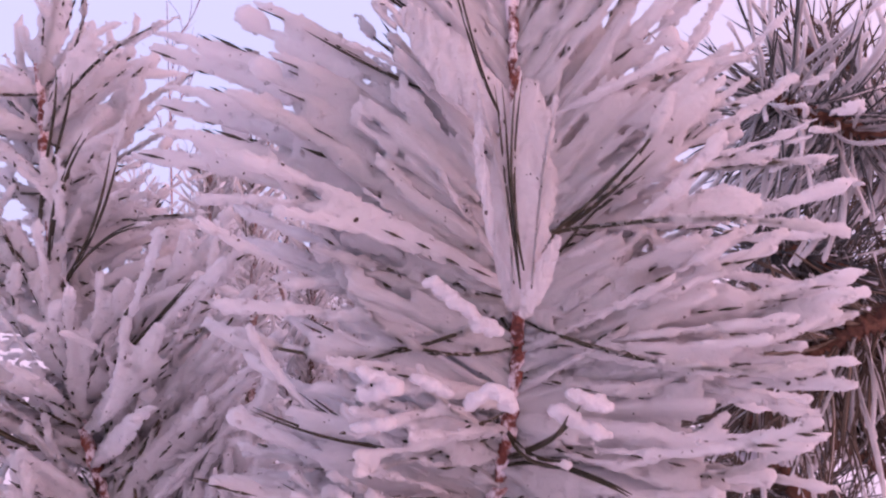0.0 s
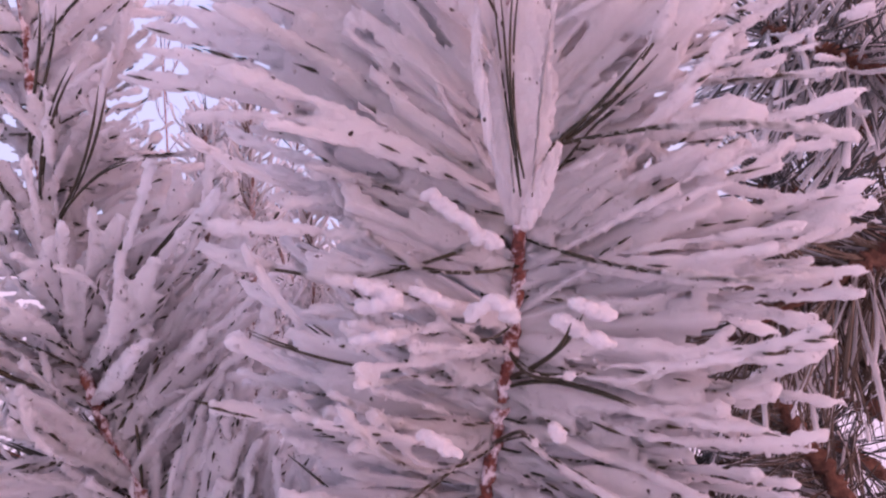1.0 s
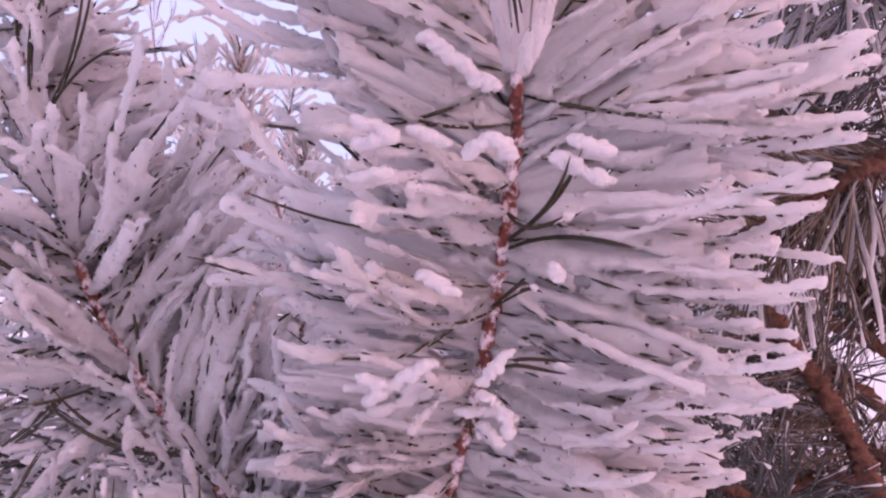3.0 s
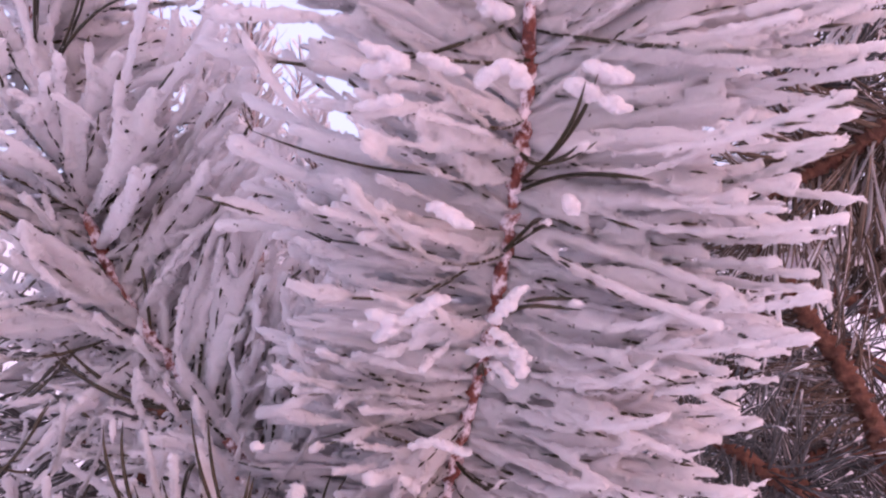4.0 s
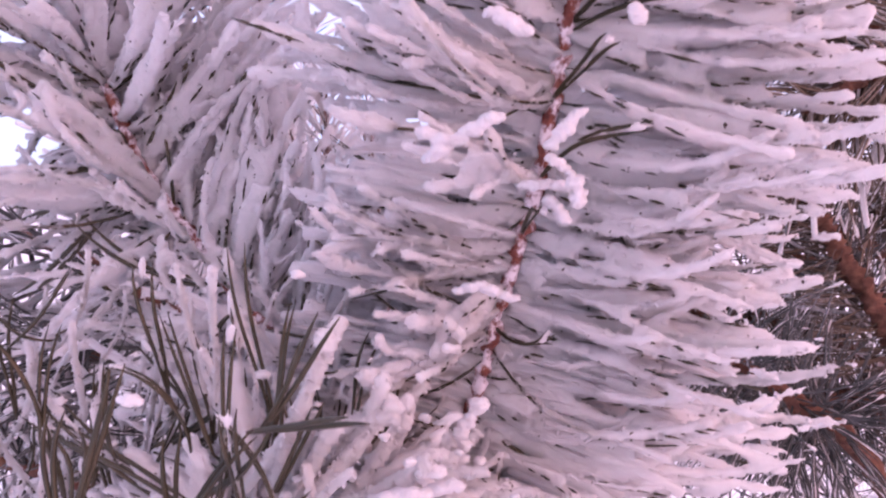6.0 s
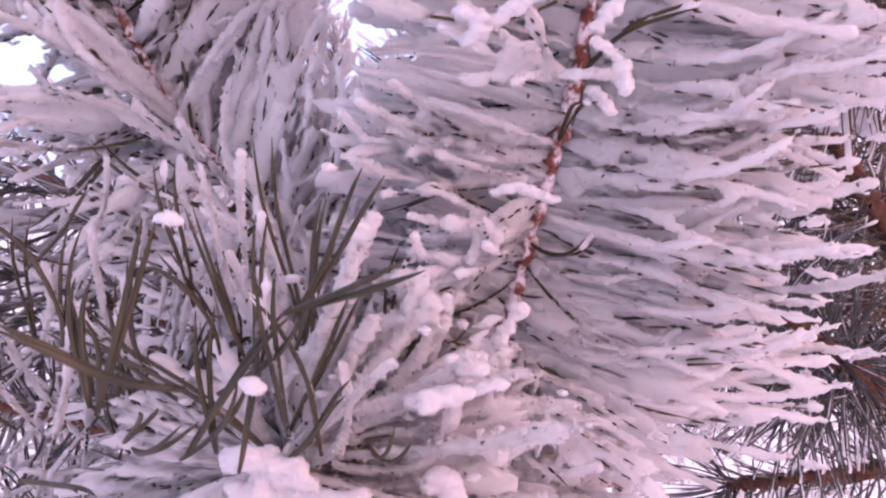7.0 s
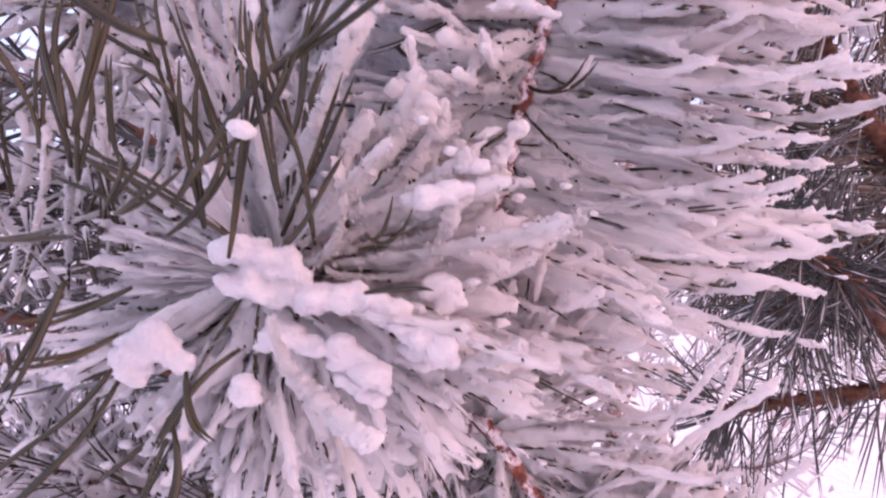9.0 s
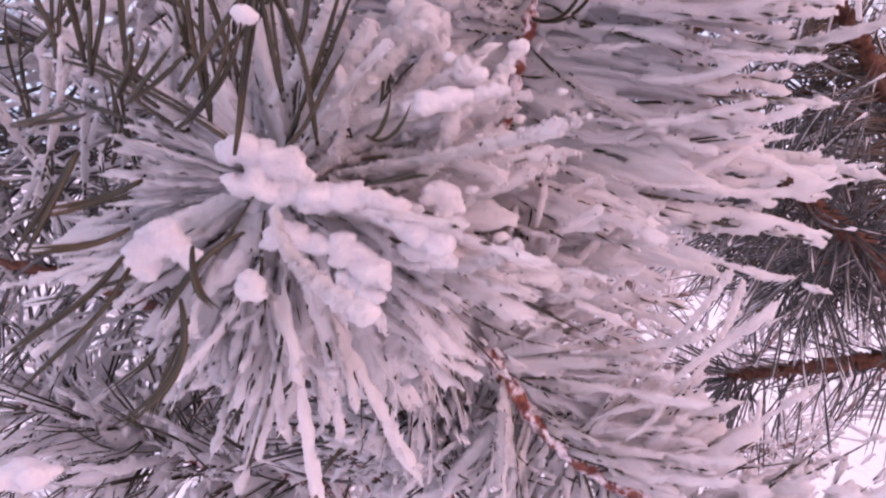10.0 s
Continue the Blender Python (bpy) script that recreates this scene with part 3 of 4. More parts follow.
# the low shoot that points at the viewer
FRONT = [(-0.016, 0.214, 1.322), (-0.026, 0.196, 1.333), (-0.037, 0.178, 1.343), (-0.044, 0.160, 1.349), (-0.047, 0.148, 1.351)]
front_line = spline(FRONT, 50)
front = under(part("low_shoot", stem_mesh("low_shoot", front_line, 0.003, 0.0024, bark, 0.35, 6), pine, "short low stem with green needles and snow"))


def front_cover(s, way, rnd):
    if way.x < -0.35 and way.z < 0.6:
        return rnd.choice((0, 1, 2, 2, 3))
    if way.z > 0.0 and way.x < 0.4:
        return rnd.choice((0, 1, 2, 2, 2, 3))
    return rnd.choice((2, 2, 3, 3, 3))


NEAR_GREEN = [
    (-0.037, 0.130, 1.385, -0.014, 0.105, 1.396), (-0.035, 0.130, 1.386, -0.020, 0.120, 1.407), (-0.050, 0.120, 1.366, -0.034, 0.125, 1.387),
    (-0.038, 0.095, 1.384, -0.051, 0.085, 1.394), (-0.057, 0.110, 1.376, -0.048, 0.110, 1.402), (-0.058, 0.110, 1.377, -0.060, 0.115, 1.394),
    (-0.062, 0.125, 1.366, -0.054, 0.117, 1.374), (-0.056, 0.130, 1.361, -0.042, 0.124, 1.377), (-0.049, 0.130, 1.372, -0.032, 0.122, 1.387),
    (-0.042, 0.140, 1.356, -0.028, 0.132, 1.372), (-0.043, 0.150, 1.358, -0.028, 0.142, 1.386), (-0.061, 0.125, 1.365, -0.048, 0.117, 1.372),
]
LOW_GREEN = [
    (-0.076, 0.120, 1.362, -0.061, 0.112, 1.364), (-0.062, 0.130, 1.353, -0.078, 0.122, 1.3485), (-0.060, 0.110, 1.358, -0.065, 0.102, 1.345),
    (-0.063, 0.125, 1.339, -0.079, 0.117, 1.321), (-0.043, 0.122, 1.345, -0.052, 0.112, 1.334), (-0.049, 0.112, 1.337, -0.055, 0.102, 1.322),
    (-0.048, 0.115, 1.344, -0.043, 0.110, 1.336), (-0.025, 0.130, 1.351, -0.015, 0.122, 1.353), (-0.026, 0.140, 1.359, -0.019, 0.132, 1.365),
    (-0.066, 0.132, 1.3445, -0.080, 0.124, 1.3425), (-0.064, 0.125, 1.341, -0.082, 0.120, 1.326), (-0.050, 0.130, 1.362, -0.048, 0.126, 1.387),
    (-0.068, 0.130, 1.370, -0.064, 0.122, 1.388), (-0.070, 0.130, 1.372, -0.067, 0.122, 1.389),
]
UP_FROSTED = [
    (-0.040, 0.150, 1.355, -0.015, 0.155, 1.382), (-0.040, 0.150, 1.351, -0.013, 0.160, 1.377), (-0.036, 0.150, 1.351, -0.010, 0.150, 1.365),
    (-0.040, 0.150, 1.359, -0.027, 0.160, 1.398), (-0.042, 0.150, 1.355, -0.025, 0.150, 1.379), (-0.046, 0.150, 1.365, -0.027, 0.150, 1.397),
    (-0.044, 0.160, 1.364, -0.017, 0.155, 1.387), (-0.041, 0.155, 1.363, -0.015, 0.155, 1.379), (-0.037, 0.150, 1.361, -0.008, 0.150, 1.371),
    (-0.040, 0.130, 1.348, -0.023, 0.115, 1.333), (-0.022, 0.150, 1.335, 0.000, 0.140, 1.338),
]
for rows, cover, thick in ((NEAR_GREEN, 0, 1.0), (LOW_GREEN, 0, 1.0), (UP_FROSTED, 4, 1.05)):
    for x, y, z, tx, ty, tz in rows:
        way = Vector((tx - x, ty - y, tz - z))
        needle_part(front, Vector((x, y, z)), way, way.length / LONG, cover, rnd, thick)


def upright(count, seed, box, sway, sizes, covers, thick):
    """Loose upright needles of the low shoot within a box (x, y, z ranges)."""
    dice = random.Random(seed)
    for k in range(count):
        base = Vector([dice.uniform(*r) for r in box])
        way = Vector((dice.gauss(sway, 0.32), dice.gauss(0, 0.2), dice.uniform(0.5, 1.0)))
        needle_part(front, base, way, dice.uniform(*sizes), dice.choice(covers), dice, thick)


upright(9, 1, ((-0.098, -0.03), (0.112, 0.16), (1.348, 1.376)), 0.0, (0.28, 0.46), (0, 1, 1), 0.9)
upright(30, 2, ((-0.13, -0.035), (0.165, 0.235), (1.315, 1.37)), 0.05, (0.35, 0.6), (0, 1, 1, 2, 2, 3), 0.85)
upright(18, 3, ((-0.15, -0.06), (0.15, 0.215), (1.33, 1.385)), 0.0, (0.25, 0.48), (0, 1, 1), 0.95)
upright(40, 4, ((-0.14, -0.04), (0.14, 0.215), (1.335, 1.385)), 0.1, (0.22, 0.46), (2, 2, 3), 0.75)
spread = needle_spread(front_line, rnd, 330, lambda s: 100 - 10 * s, lambda s: 0.78, lambda s, w, b: w.y > -0.35, front_cover, 0.0, 1.0, (1, 2), 20)
spread.reverse()
spread = [(b + w * 0.022, w, q * 0.72, c) if c == 0 else (b, w, q, c) for b, w, q, c in spread]
spread = [q for q in spread if not (q[1].z > 0.1 and q[1].x < 0.35 and rnd.random() < (0.5 if q[3] < 2 else 0.8))]
front_spread = spread
crusty = [(b, w, q * (0.72 if w.z > 0.3 else 0.9), c if c < 2 else rnd.choice((2, 3, 3, 4))) for b, w, q, c in spread if w.x > 0.1 and w.z > -0.25 and w.y < 0.35 and w.y > -0.2 and not (w.z > 0.75 and rnd.random() < 0.5)]
clothe(front, crusty[:95], 95, rnd, 1.0)
clothe(front, [q for q in spread if not (q[1].x > 0.1 and q[1].z > -0.25 and q[1].y < 0.35)], 80, rnd, 0.8, tufts=True)


def fan(u, v):
    t, r = radians(188 + 205 * u), 0.005 + 0.047 * v * (0.95 + 0.3 * noise.noise(Vector((u * 30, 1, 0))))
    return (-0.046 + math.cos(t) * r, 0.152 + 0.22 * r, 1.350 + math.sin(t) * r)


frost_web(front, fan, 190, 24, 0.06, 41.0)


def shelf(u, v):
    t, r = radians(105 + 90 * u), 0.004 + 0.034 * v * (0.95 + 0.35 * noise.noise(Vector((u * 18, 5, 0))))
    return (-0.047 + math.cos(t) * r, 0.152 + 0.12 * r, 1.350 + 0.62 * math.sin(t) * r)


frost_web(front, shelf, 120, 22, 0.05, 47.0, 0.003)

# the low twig that leaves the trunk to the lower right
LOW = [(-0.022, 0.24, 1.25), (-0.008, 0.205, 1.298), (0.006, 0.2, 1.281), (0.0215, 0.2, 1.2656), (0.05, 0.2, 1.25), (0.075, 0.2, 1.235)]
low_line = spline(LOW, 50)
low = under(part("low_twig", stem_mesh("low_twig", low_line, 0.0026, 0.0016, bark, 0.35, 8), pine, "thin red-brown twig under frosted needles"))
spread = needle_spread(low_line, rnd, 170, lambda s: 58, lambda s: 0.8, lambda s, w, b: w.y > -0.4, lambda s, w, r: r.choice((2, 2, 3, 3)), 0.2, 1.0, jitter=16)
clothe(low, spread, 50, rnd, 0.85, tufts=True)


bole = needle_spread(trunk_line, rnd, 130, lambda s: 70, lambda s: 0.7, lambda s, w, b: w.y < 0.5, lambda s, w, r: r.choice((1, 2, 2, 3)), 0.82, 1.0, jitter=14)
clothe(low, bole, 0, rnd, 0.85, tufts=True)

# a shaded low branch behind
UNDER = [(-0.02, 0.262, 1.18), (-0.06, 0.285, 1.27), (-0.12, 0.31, 1.325), (-0.19, 0.325, 1.355), (-0.26, 0.33, 1.37)]
under_line = spline(UNDER, 60)
shaded = under(part("low_branch", stem_mesh("low_branch", under_line, 0.004, 0.0022, bark_bare, 0.35, 12), pine, "dark low branch with thinly frosted needles"))
spread = needle_spread(under_line, rnd, 360, lambda s: 66, lambda s: 0.95, lambda s, w, b: abs(w.z) < 0.75, lambda s, w, r: r.choice((0, 0, 1, 1, 2)), 0.12, 1.0, (1, 2), 12)
clothe(shaded, spread, 0, rnd, 0.8, 1, [needle_grey, frost])


SHADY = [(-0.03, 0.27, 1.24), (-0.085, 0.30, 1.33), (-0.135, 0.31, 1.375), (-0.18, 0.31, 1.402), (-0.225, 0.31, 1.418), (-0.27, 0.31, 1.427)]
shady_line = spline(SHADY, 60)
shady = under(part("low_branch", stem_mesh("low_branch", shady_line, 0.004, 0.0022, bark_bare, 0.35, 16), pine, "dark branch with flat thinly frosted needles"))
spread = needle_spread(shady_line, rnd, 430, lambda s: 66, lambda s: 0.95, lambda s, w, b: abs(w.z) < 0.6, lambda s, w, r: r.choice((0, 1, 2, 2, 3)), 0.3, 1.0, jitter=12)
clothe(shady, spread, 0, rnd, 0.85, 1, [needle_grey, frost])
DEEP = [(-0.015, 0.28, 1.10), (-0.075, 0.30, 1.20), (-0.13, 0.30, 1.216), (-0.17, 0.30, 1.234), (-0.215, 0.30, 1.248)]
deep_line = spline(DEEP, 50)
deep = under(part("low_branch", stem_mesh("low_branch", deep_line, 0.004, 0.0022, bark, 0.35, 14), pine, "low frosted branch"))
spread = needle_spread(deep_line, rnd, 260, lambda s: 66, lambda s: 0.9, lambda s, w, b: True, lambda s, w, r: r.choice((0, 1, 2, 2, 3)), 0.12, 1.0, jitter=16)
clothe(deep, spread, 0, rnd, 0.8, tufts=True)


LEDGE = [(-0.02, 0.27, 1.14), (-0.08, 0.30, 1.25), (-0.14, 0.30, 1.285), (-0.19, 0.30, 1.305), (-0.24, 0.30, 1.315)]
ledge_line = spline(LEDGE, 50)
ledge = under(part("low_branch", stem_mesh("low_branch", ledge_line, 0.004, 0.0022, bark_bare, 0.35, 18), pine, "dark low branch with dull needles"))
spread = needle_spread(ledge_line, rnd, 330, lambda s: 64, lambda s: 0.9, lambda s, w, b: w.y > -0.5, lambda s, w, r: r.choice((0, 1, 2, 2, 3)), 0.3, 1.0, jitter=16)
clothe(ledge, spread, 0, rnd, 0.85, 1, [needle_grey, frost])


# ---- the neighbouring pine: rusty twigs, sparse and thinly frosted needles ----
other = thing("pine_tree", "neighbouring young pine with rusty twigs and thinly frosted dull needles", "tree", at=(0.50, 0.62, 0.0))
AWAY = Matrix.Translation((-0.50, -0.62, 0.0))
line = spline([(0.50, 0.62, -0.05), (0.49, 0.62, 0.8), (0.51, 0.61, 1.5), (0.50, 0.62, 2.1)], 40)
part("trunk", stem_mesh("trunk", line, 0.022, 0.008, bark_bare, 0.2), other).matrix_parent_inverse = AWAY
BRANCHES = [
    [(0.172, 0.41, 1.444), (0.199, 0.41, 1.401), (0.240, 0.41, 1.335), (0.30, 0.45, 1.24), (0.49, 0.62, 1.02)],
    [(0.155, 0.345, 1.459), (0.190, 0.345, 1.477), (0.224, 0.345, 1.495), (0.31, 0.42, 1.51), (0.50, 0.61, 1.42)],
    [(0.12, 0.36, 1.345), (0.172, 0.37, 1.309), (0.24, 0.42, 1.25), (0.49, 0.62, 0.95)],
    [(0.15, 0.45, 1.20), (0.168, 0.45, 1.2018), (0.256, 0.45, 1.2114), (0.33, 0.50, 1.19), (0.49, 0.62, 1.08)],
    [(0.16, 0.34, 1.60), (0.22, 0.36, 1.585), (0.30, 0.42, 1.57), (0.50, 0.62, 1.50)],
    [(0.20, 0.44, 1.53), (0.25, 0.46, 1.52), (0.34, 0.52, 1.48), (0.50, 0.62, 1.36)],
    [(0.20, 0.48, 1.38), (0.26, 0.50, 1.36), (0.34, 0.54, 1.31), (0.49, 0.62, 1.20)],
    [(0.17, 0.42, 1.27), (0.24, 0.46, 1.285), (0.33, 0.52, 1.25), (0.49, 0.62, 1.12)],
    [(0.10, 0.52, 1.42), (0.18, 0.53, 1.43), (0.30, 0.56, 1.38), (0.50, 0.62, 1.28)],
    [(0.25, 0.50, 1.68), (0.32, 0.53, 1.66), (0.41, 0.58, 1.61), (0.50, 0.62, 1.54)],
    [(0.235, 0.50, 1.60), (0.30, 0.53, 1.59), (0.40, 0.58, 1.55), (0.50, 0.62, 1.48)],
    [(0.235, 0.47, 1.52), (0.30, 0.51, 1.515), (0.40, 0.56, 1.48), (0.50, 0.62, 1.42)],
    [(0.31, 0.52, 1.455), (0.35, 0.54, 1.45), (0.42, 0.57, 1.42), (0.50, 0.62, 1.34)],
    [(0.14, 0.50, 1.335), (0.22, 0.52, 1.325), (0.34, 0.57, 1.27), (0.49, 0.62, 1.16)],
    [(0.16, 0.50, 1.285), (0.24, 0.53, 1.275), (0.35, 0.57, 1.22), (0.49, 0.62, 1.10)],
    [(0.33, 0.58, 1.40), (0.36, 0.59, 1.405), (0.41, 0.60, 1.38), (0.50, 0.62, 1.30)],
]
for k, points in enumerate(BRANCHES):
    line = spline(points[::-1], 150)
    twig = part("branch", stem_mesh("branch", line, 0.007, 0.0037 if k == 0 else 0.0028, bark_bare, 0.65, k), other, "rusty scaly branch")
    twig.matrix_parent_inverse = AWAY
    count = (330, 270, 150, 110, 260, 200, 230, 230, 120)[k] if k < 9 else 380
    spread = needle_spread(line, rnd, count, lambda s: 40 if k == 0 else 62, lambda s: 0.7 if k == 0 else 0.95, lambda s, w, b: not (w.y < -0.25 and k == 0 or w.y < -0.55 and k == 1),
                           lambda s, w, r: r.choice((0, 0, 1, 1, 2) if k < 2 else (0, 0, 0) if k == 3 else (0, 1, 2, 2, 3) if k == 4 else (0, 0, 0, 0, 1) if k > 8 else (0, 1, 1)), 0.45 if k < 9 else 0.15, 1.0, jitter=14)
    hang = 0.5 if k in (0, 3) else 0.25
    clothe(twig, [(b, (w + Vector((0, 0, -hang))).normalized(), q, c) for b, w, q, c in spread], 0, rnd, 0.8 if k < 9 else 1.2, 1 if k < 9 else 2, [needle_dry if k < 2 else needle_brown if k > 8 else needle_grey, frost])


# ---- young pines further back, with unseen ones added for shade ----
def back_pine(seed, top, shoots, label):
    rnd = random.Random(seed)
    tree = thing("pine_tree", label, "tree", "young pines behind", at=(0, 0, 0))
    part("trunk", stem_mesh("trunk", spline([(0, 0, -0.1), (0.01, 0.01, top * 0.5), (0, 0, top - 0.25)], 20), 0.022, 0.005, bark_far, 0.2, seed), tree)
    for k in range(shoots):
        z = top - 0.25 - 0.75 * (k / shoots) if k else top - 0.28
        turn = 2.4 * k + rnd.uniform(-0.3, 0.3)
        out = 0.08 + 0.34 * (k / shoots) if k else 0.0
        x, y = math.cos(turn), math.sin(turn)
        tip = (x * (out + 0.05), y * (out + 0.05), z + 0.26)
        line = spline([(0, 0, z), (x * out * 0.7, y * out * 0.7, z + 0.05), tip], 30)
        stem = part("shoot", stem_mesh("shoot", line, 0.004, 0.0022, bark_far, 0.3, k, 6), tree)
        spread = needle_spread(line, rnd, 125, lambda s: 66 - 22 * s, lambda s: 0.85, lambda s, w, b: True, lambda s, w, r: r.choice((0, 2, 3, 3, 4)), 0.2, 1.0)
        clothe(stem, spread, 0, rnd, 1.8, 2)
    return tree


first = back_pine(5, 1.62, 16, "young pine white with hoar frost, standing behind or added unseen for shade")
first.matrix_basis = pose(-0.30, 0.66, -0.10, 0, 0, 20)
# the last three stand out of view, added to block light
BEHIND_AND_SHADE = [(-0.12, 0.95, 0.0, 75), (0.24, 1.1, 0.04, 135), (-0.62, 0.72, -0.14, 110), (-0.43, 1.42, 0.10, 200), (-0.60, 1.6, 0.11, 320), (0.34, 1.75, -0.05, 250),
          (0.1, 1.7, 0.06, 150), (-0.9, 2.6, 0.12, 10), (0.2, 3.2, 0.2, 220), (-1.05, 0.2, 0.12, 260), (1.0, -0.9, 0.1, 80), (0.98, 0.38, 0.12, 40)]
for x, y, z, turn in BEHIND_AND_SHADE:
    copy_thing(first, pose(x, y, min(0.0, z), 0, 0, turn)).scale = (1 + z, 1 + z, 1 + z)


def brush_pine(x, y, tips):
    """A young pine whose shoots stand up like bottle brushes."""
    rnd = random.Random(17)
    tree = thing("pine_tree", "young pine with upright brownish shoots edged with frost", "tree", at=(x, y, 0))
    part("trunk", stem_mesh("trunk", spline([(0, 0, -0.1), (0.01, 0, 0.8), (0, 0, 1.35)], 24), 0.02, 0.008, bark_far, 0.2, 3), tree)
    for k, (tx, ty, tz) in enumerate(tips):
        line = spline([(0, 0, 1.15 - 0.03 * k), (0.75 * (tx - x), 0.75 * (ty - y), 1.30), (tx - x, ty - y, tz - 0.15), (tx - x, ty - y, tz)], 60)
        stem = part("shoot", stem_mesh("shoot", line, 0.006, 0.003, bark_far, 0.3, k, 7), tree)
        spread = needle_spread(line, rnd, 330, lambda s: 62 - 22 * s, lambda s: 0.55, lambda s, w, b: True, lambda s, w, r: r.choice((2, 3, 3, 4) if abs(w.x) > 0.3 else (0, 2, 2, 3)), 0.3, 1.0, jitter=10)
        clothe(stem, spread, 0, rnd, 1.2, 1, [needle_dry, frost])


brush_pine(-0.24, 0.76, [(-0.202, 0.70, 1.645), (-0.248, 0.70, 1.628), (-0.16, 0.78, 1.56), (-0.33, 0.74, 1.57), (-0.10, 0.72, 1.50)])


# ---- snow caught on the needles ----
def snow_clump(points, size, seed, label="small clump of soft white snow caught on pine needles"):
    rnd = random.Random(seed)
    line = spline(points, 9) if len(points) > 1 else np.array(points * 2, float)
    mid = Vector(line.mean(axis=0))
    bm = bmesh.new()
    for c in line:
        swell = rnd.uniform(0.75, 1.1)
        for k in range(9):
            loose = 0.28 if size < 0.0023 else 0.4
            r = size * rnd.uniform(0.5, 0.9) * swell
            centre = Vector(c) - mid + Vector([rnd.gauss(0, loose) * f for f in (1.3, 0.8, 0.6)]) * size * swell
            made = bmesh.ops.create_icosphere(bm, subdivisions=2, radius=r, matrix=Matrix.Translation(centre) @ Matrix.Diagonal((1.15, 1, 0.8, 1)))
    me = bpy.data.meshes.new("snow_clump")
    bm.to_mesh(me)
    bm.free()
    v = np.array([tuple(p.co) for p in me.vertices])
    v, f = fused(v, [tuple(p.vertices) for p in me.polygons], max(0.0003, size * 0.16))
    bpy.data.meshes.remove(me)
    for k, p in enumerate(v):
        v[k] += size * ((0.20 if size < 0.0023 else 0.17) * np.array(noise.noise_vector(Vector(p) * (1.0 / size) + Vector((seed, 0, 0)))) + (0.13 if size < 0.0023 else 0.08) * np.array(noise.noise_vector(Vector(p) * (3.0 / size))))
    ob = new("snow_clump", mesh("snow_clump", v, f, [snow]))
    ob.location = mid
    return tagged(ob, label, "snow", "snow clumps on the pine")


CLUMPS_UPPER = [
    ([ (0.016, 0.158, 1.485), (0.021, 0.158, 1.489), (0.025, 0.158, 1.485) ], 0.0021),
    ([ (0.036, 0.158, 1.484), (0.041, 0.158, 1.481), (0.045, 0.158, 1.479) ], 0.0022),
    ([ (-0.008, 0.155, 1.481), (-0.001, 0.155, 1.482) ], 0.0019),
    ([ (-0.007, 0.155, 1.493), (0.000, 0.155, 1.490), (-0.006, 0.155, 1.488) ], 0.0022),
    ([ (0.005, 0.158, 1.491), (0.011, 0.158, 1.488) ], 0.0018),
    ([ (0.008, 0.165, 1.512), (0.015, 0.165, 1.506), (0.022, 0.165, 1.501) ], 0.0022),
    ([ (0.039, 0.158, 1.488), (0.046, 0.158, 1.485) ], 0.0022),
    ([ (0.034, 0.160, 1.461), (0.035, 0.160, 1.458) ], 0.0015),
    ([ (0.006, 0.157, 1.460), (0.012, 0.157, 1.456) ], 0.0020),
]
CLUMPS_LOWER = [
    ([ (-0.008, 0.160, 1.437), (-0.004, 0.160, 1.435), (-0.007, 0.160, 1.432) ], 0.0021),
    ([ (-0.003, 0.160, 1.435), (0.006, 0.160, 1.440) ], 0.0018),
    ([ (0.018, 0.165, 1.434), (0.024, 0.165, 1.441) ], 0.0017),
    ([ (0.018, 0.165, 1.432), (0.023, 0.165, 1.427), (0.024, 0.165, 1.422) ], 0.0015),
    ([ (-0.002, 0.175, 1.402), (0.003, 0.175, 1.403), (0.010, 0.175, 1.400) ], 0.0017),
    ([ (0.003, 0.170, 1.377), (-0.002, 0.170, 1.371), (-0.001, 0.170, 1.367) ], 0.0018),
    ([ (-0.010, 0.160, 1.369), (-0.006, 0.160, 1.369), (-0.004, 0.160, 1.365) ], 0.0020),
    ([ (-0.017, 0.155, 1.361), (-0.012, 0.155, 1.362), (-0.009, 0.155, 1.365) ], 0.0022),
    ([ (0.013, 0.170, 1.426), (0.021, 0.170, 1.426), (0.025, 0.170, 1.424) ], 0.0018),
    ([ (0.018, 0.170, 1.423), (0.022, 0.170, 1.418) ], 0.0015),
]
CLUMPS_FRONT = [
    ([(-0.037, 0.092, 1.403)], 0.0010),
    ([(-0.040, 0.120, 1.377), (-0.039, 0.120, 1.376)], 0.0012),
    ([(-0.017, 0.148, 1.3645), (-0.011, 0.148, 1.3655)], 0.0023),
    ([(-0.009, 0.150, 1.3700), (-0.006, 0.150, 1.3695)], 0.0015),
    ([(-0.008, 0.150, 1.3655), (-0.003, 0.150, 1.3670)], 0.0014),
    ([(-0.0190, 0.140, 1.3390), (-0.0140, 0.142, 1.3365)], 0.0019),
    ([(-0.0300, 0.138, 1.3345), (-0.0260, 0.138, 1.3310)], 0.0018),
    ([(-0.0480, 0.136, 1.3350), (-0.0470, 0.136, 1.3315)], 0.0018),
    ([(-0.015, 0.150, 1.349), (-0.012, 0.150, 1.345)], 0.0024),
    ([(-0.092, 0.130, 1.301), (-0.086, 0.130, 1.301)], 0.0026),
]
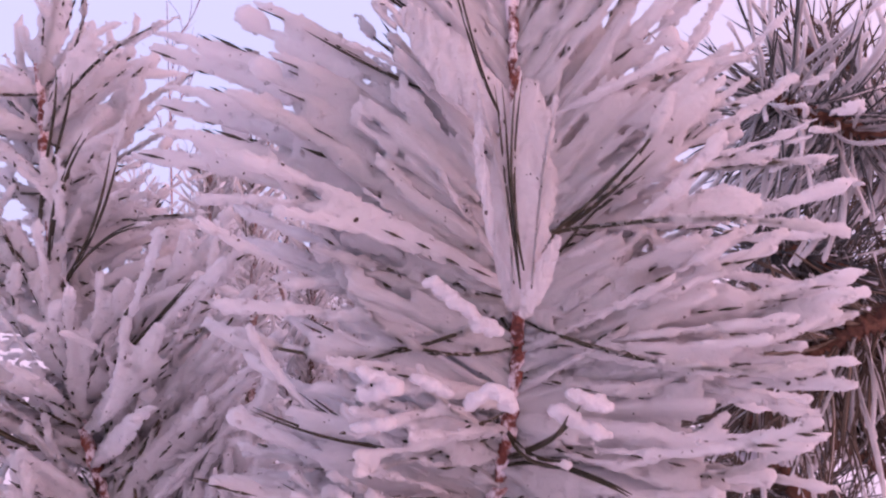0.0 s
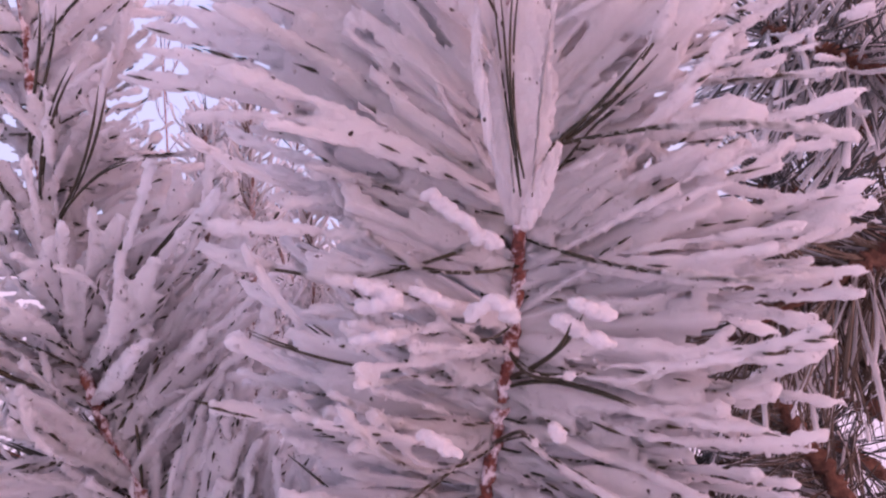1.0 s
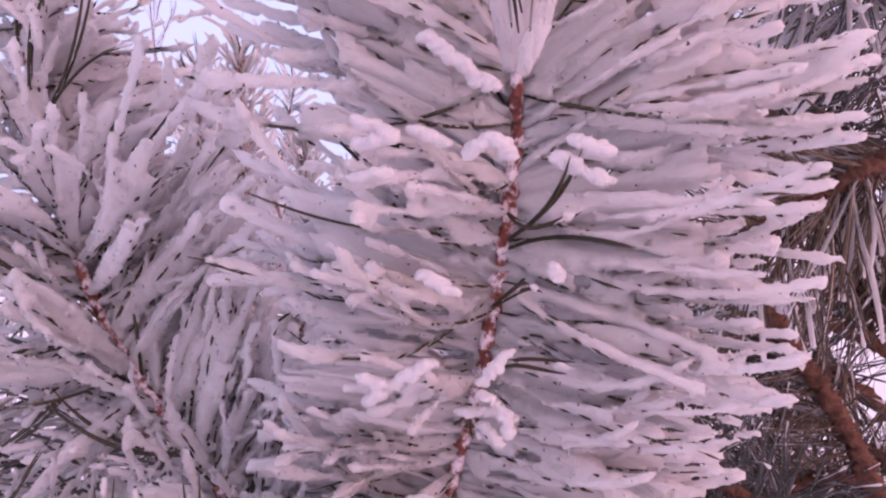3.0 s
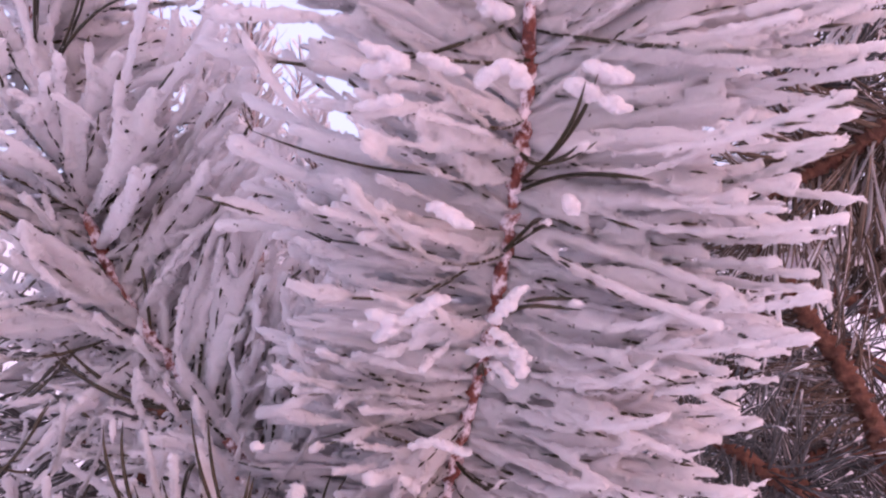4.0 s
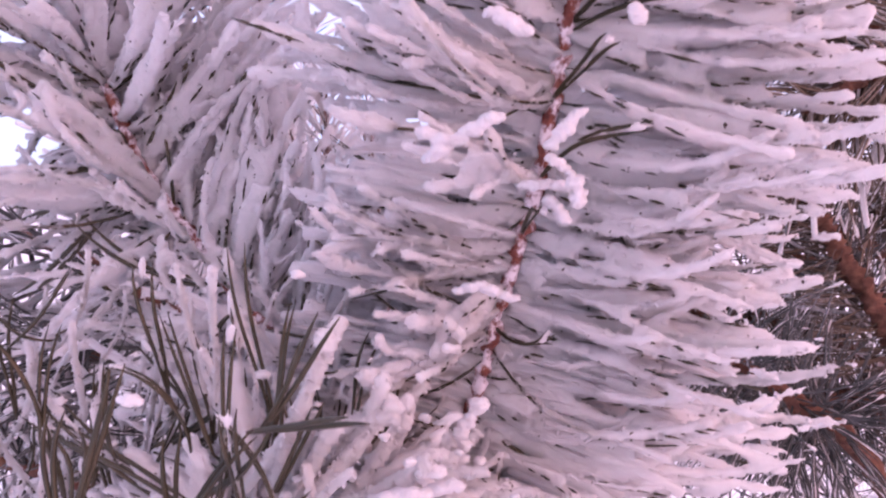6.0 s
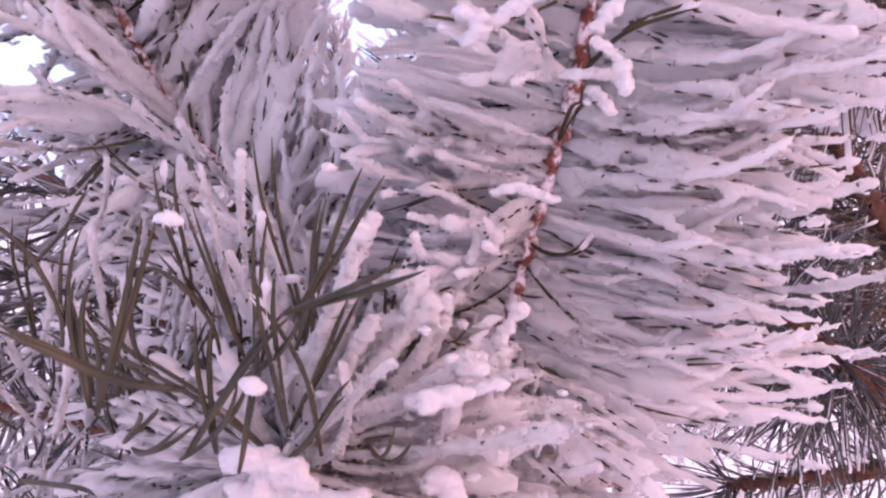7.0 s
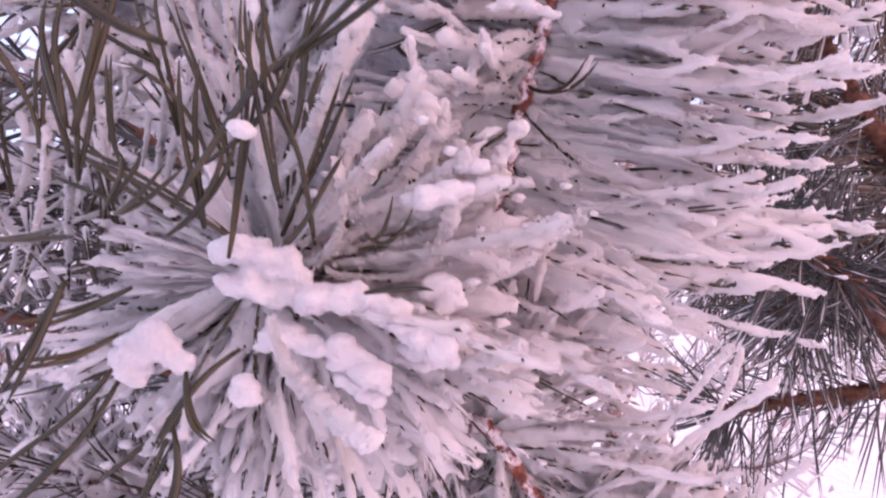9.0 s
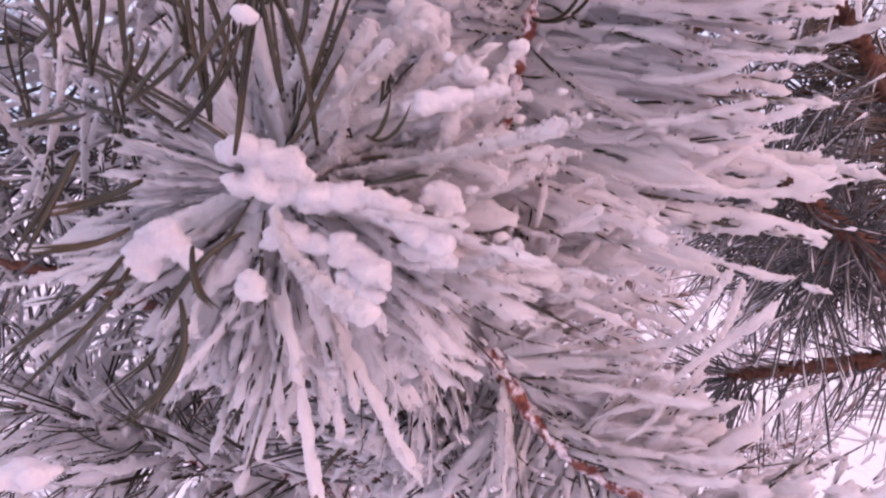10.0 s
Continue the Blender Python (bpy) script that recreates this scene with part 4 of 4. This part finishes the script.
HEAP = [
    [(-0.0500, 0.138, 1.3565), (-0.0450, 0.138, 1.3575), (-0.0390, 0.138, 1.3540)],
    [(-0.0495, 0.138, 1.3520), (-0.0420, 0.138, 1.3500), (-0.0350, 0.138, 1.3490), (-0.0290, 0.138, 1.3480)],
    [(-0.0430, 0.138, 1.3425), (-0.0340, 0.137, 1.3405), (-0.0280, 0.137, 1.3380), (-0.0250, 0.137, 1.3340)],
    [(-0.0250, 0.137, 1.3480), (-0.0200, 0.137, 1.3440), (-0.0140, 0.137, 1.3400)],
]
LUMP = [[(-0.0670, 0.135, 1.3385), (-0.0640, 0.135, 1.3425), (-0.0610, 0.135, 1.3420), (-0.0580, 0.135, 1.3385)]]
CLUMPS_SIDE = [([(0.157, 0.352, 1.4235), (0.168, 0.352, 1.427), (0.177, 0.352, 1.420)], 0.0042)]
CLUMPS = CLUMPS_SIDE + [(q, 0.84 * w) for q, w in CLUMPS_UPPER + CLUMPS_LOWER] + CLUMPS_FRONT
for k, (points, size) in enumerate(CLUMPS):
    snow_clump(points, size, k)


def snow_patch(ridges, size, seed, label):
    """Loose snow lying along several needles, grown into one soft uneven mass."""
    rnd = random.Random(seed)
    bm = bmesh.new()
    for points in ridges:
        for c in spline(points, 5 * len(points)):
            swell = size * rnd.uniform(0.6, 1.05)
            for k in range(5):
                at = Vector(c) + Vector((rnd.gauss(0, 0.6), rnd.gauss(0.2, 0.3), rnd.gauss(-0.1, 0.4))) * swell
                bmesh.ops.create_icosphere(bm, subdivisions=1, radius=swell * rnd.uniform(0.55, 0.95), matrix=Matrix.Translation(at) @ Matrix.Diagonal((1.2, 1, 0.8, 1)))
    me = bpy.data.meshes.new("snow_patch")
    bm.to_mesh(me)
    bm.free()
    v, f = fused(np.array([tuple(p.co) for p in me.vertices]), [tuple(p.vertices) for p in me.polygons], 0.0005)
    bpy.data.meshes.remove(me)
    for k, p in enumerate(v):
        v[k] += 0.0004 * np.array(noise.noise_vector(Vector(p) * 380)) + 0.0003 * np.array(noise.noise_vector(Vector(p) * 950)) + 0.00025 * np.array(noise.noise_vector(Vector(p) * 2200))
    mid = v.mean(axis=0)
    ob = new("snow_patch", mesh("snow_patch", v - mid, f, [snow]))
    ob.location = mid
    tagged(ob, label, "snow", "snow clumps on the pine")


snow_patch(HEAP, 0.0026, 21, "uneven patch of soft snow lying on the low pine shoot")
snow_patch(LUMP, 0.0023, 22, "rounded lump of soft snow on the low pine shoot")


# ---- crumbs of snow on the low shoot ----
def snow_crumbs(spread, count, seed):
    rnd = random.Random(seed)
    ball = bmesh.new()
    bmesh.ops.create_icosphere(ball, subdivisions=2, radius=1.0)
    unit = np.array([tuple(v.co) for v in ball.verts])
    tris = [tuple(v.index for v in f.verts) for f in ball.faces]
    ball.free()
    verts, faces = [], []
    for k in range(count):
        base, way, size, cover = rnd.choice(spread)
        at = base + way * (LONG * size * rnd.uniform(0.3, 0.95)) + Vector((0, 0, 0.0012))
        r = rnd.uniform(0.0005, 0.0013)
        lump = np.array([1 + 0.45 * noise.noise(Vector(u) * 1.4 + Vector((k, 0, 0))) + 0.2 * noise.noise(Vector(u) * 3.5 + Vector((0, k, 0))) for u in unit])
        faces.extend(tuple(i + len(unit) * k for i in t) for t in tris)
        verts.append(unit * lump[:, None] * r * (1.4, 1.1, 0.9) + np.array(at))
    ob = new("snow_crumbs", mesh("snow_crumbs", np.vstack(verts), faces, [snow]))
    tagged(ob, "small crumbs of snow scattered over the pine needles", "snow", kind="stuff")


snow_crumbs([q for q in front_spread if q[1].y < 0.3], 260, 4)
snow_crumbs([q for q in main_spread if q[1].y < 0.15], 70, 5)


# ---- a bare sapling against the sky ----
def bare_sapling(x, y, top, seed):
    rnd = random.Random(seed)
    tree = thing("birch_sapling", "bare thin sapling with frosted grey twigs", "tree", at=(x, y, 0))
    part("trunk", stem_mesh("trunk", spline([(0, 0, -0.1), (0.03, 0, top * 0.5), (-0.02, 0.02, top)], 24), 0.016, 0.002, twig_bark, 0.15, seed, 6), tree)
    for k in range(16):
        z = top * (0.35 + 0.62 * k / 16)
        turn, out = rnd.uniform(0, 6.28), rnd.uniform(0.15, 0.42) * (1.2 - k / 20)
        dx, dy = math.cos(turn) * out, math.sin(turn) * out
        line = spline([(0.02, 0.01, z), (dx * 0.6, dy * 0.6, z + out * 0.6), (dx, dy, z + out * 1.5)], 12)
        limb = part("limb", stem_mesh("limb", line, 0.004, 0.0016, twig_bark, 0.15, k, 5), tree)
        for q in range(4):
            b = line[3 + 2 * q]
            e = b + np.array((rnd.uniform(-0.1, 0.1), rnd.uniform(-0.1, 0.1), rnd.uniform(0.06, 0.18)))
            part("twig", stem_mesh("twig", spline([b, (b + e) / 2 + 0.01, e], 6), 0.002, 0.0012, twig_bark, 0.1, q, 4), limb)


bare_sapling(-1.32, 3.0, 2.75, 3)
bare_sapling(-1.05, 3.3, 2.3, 8)
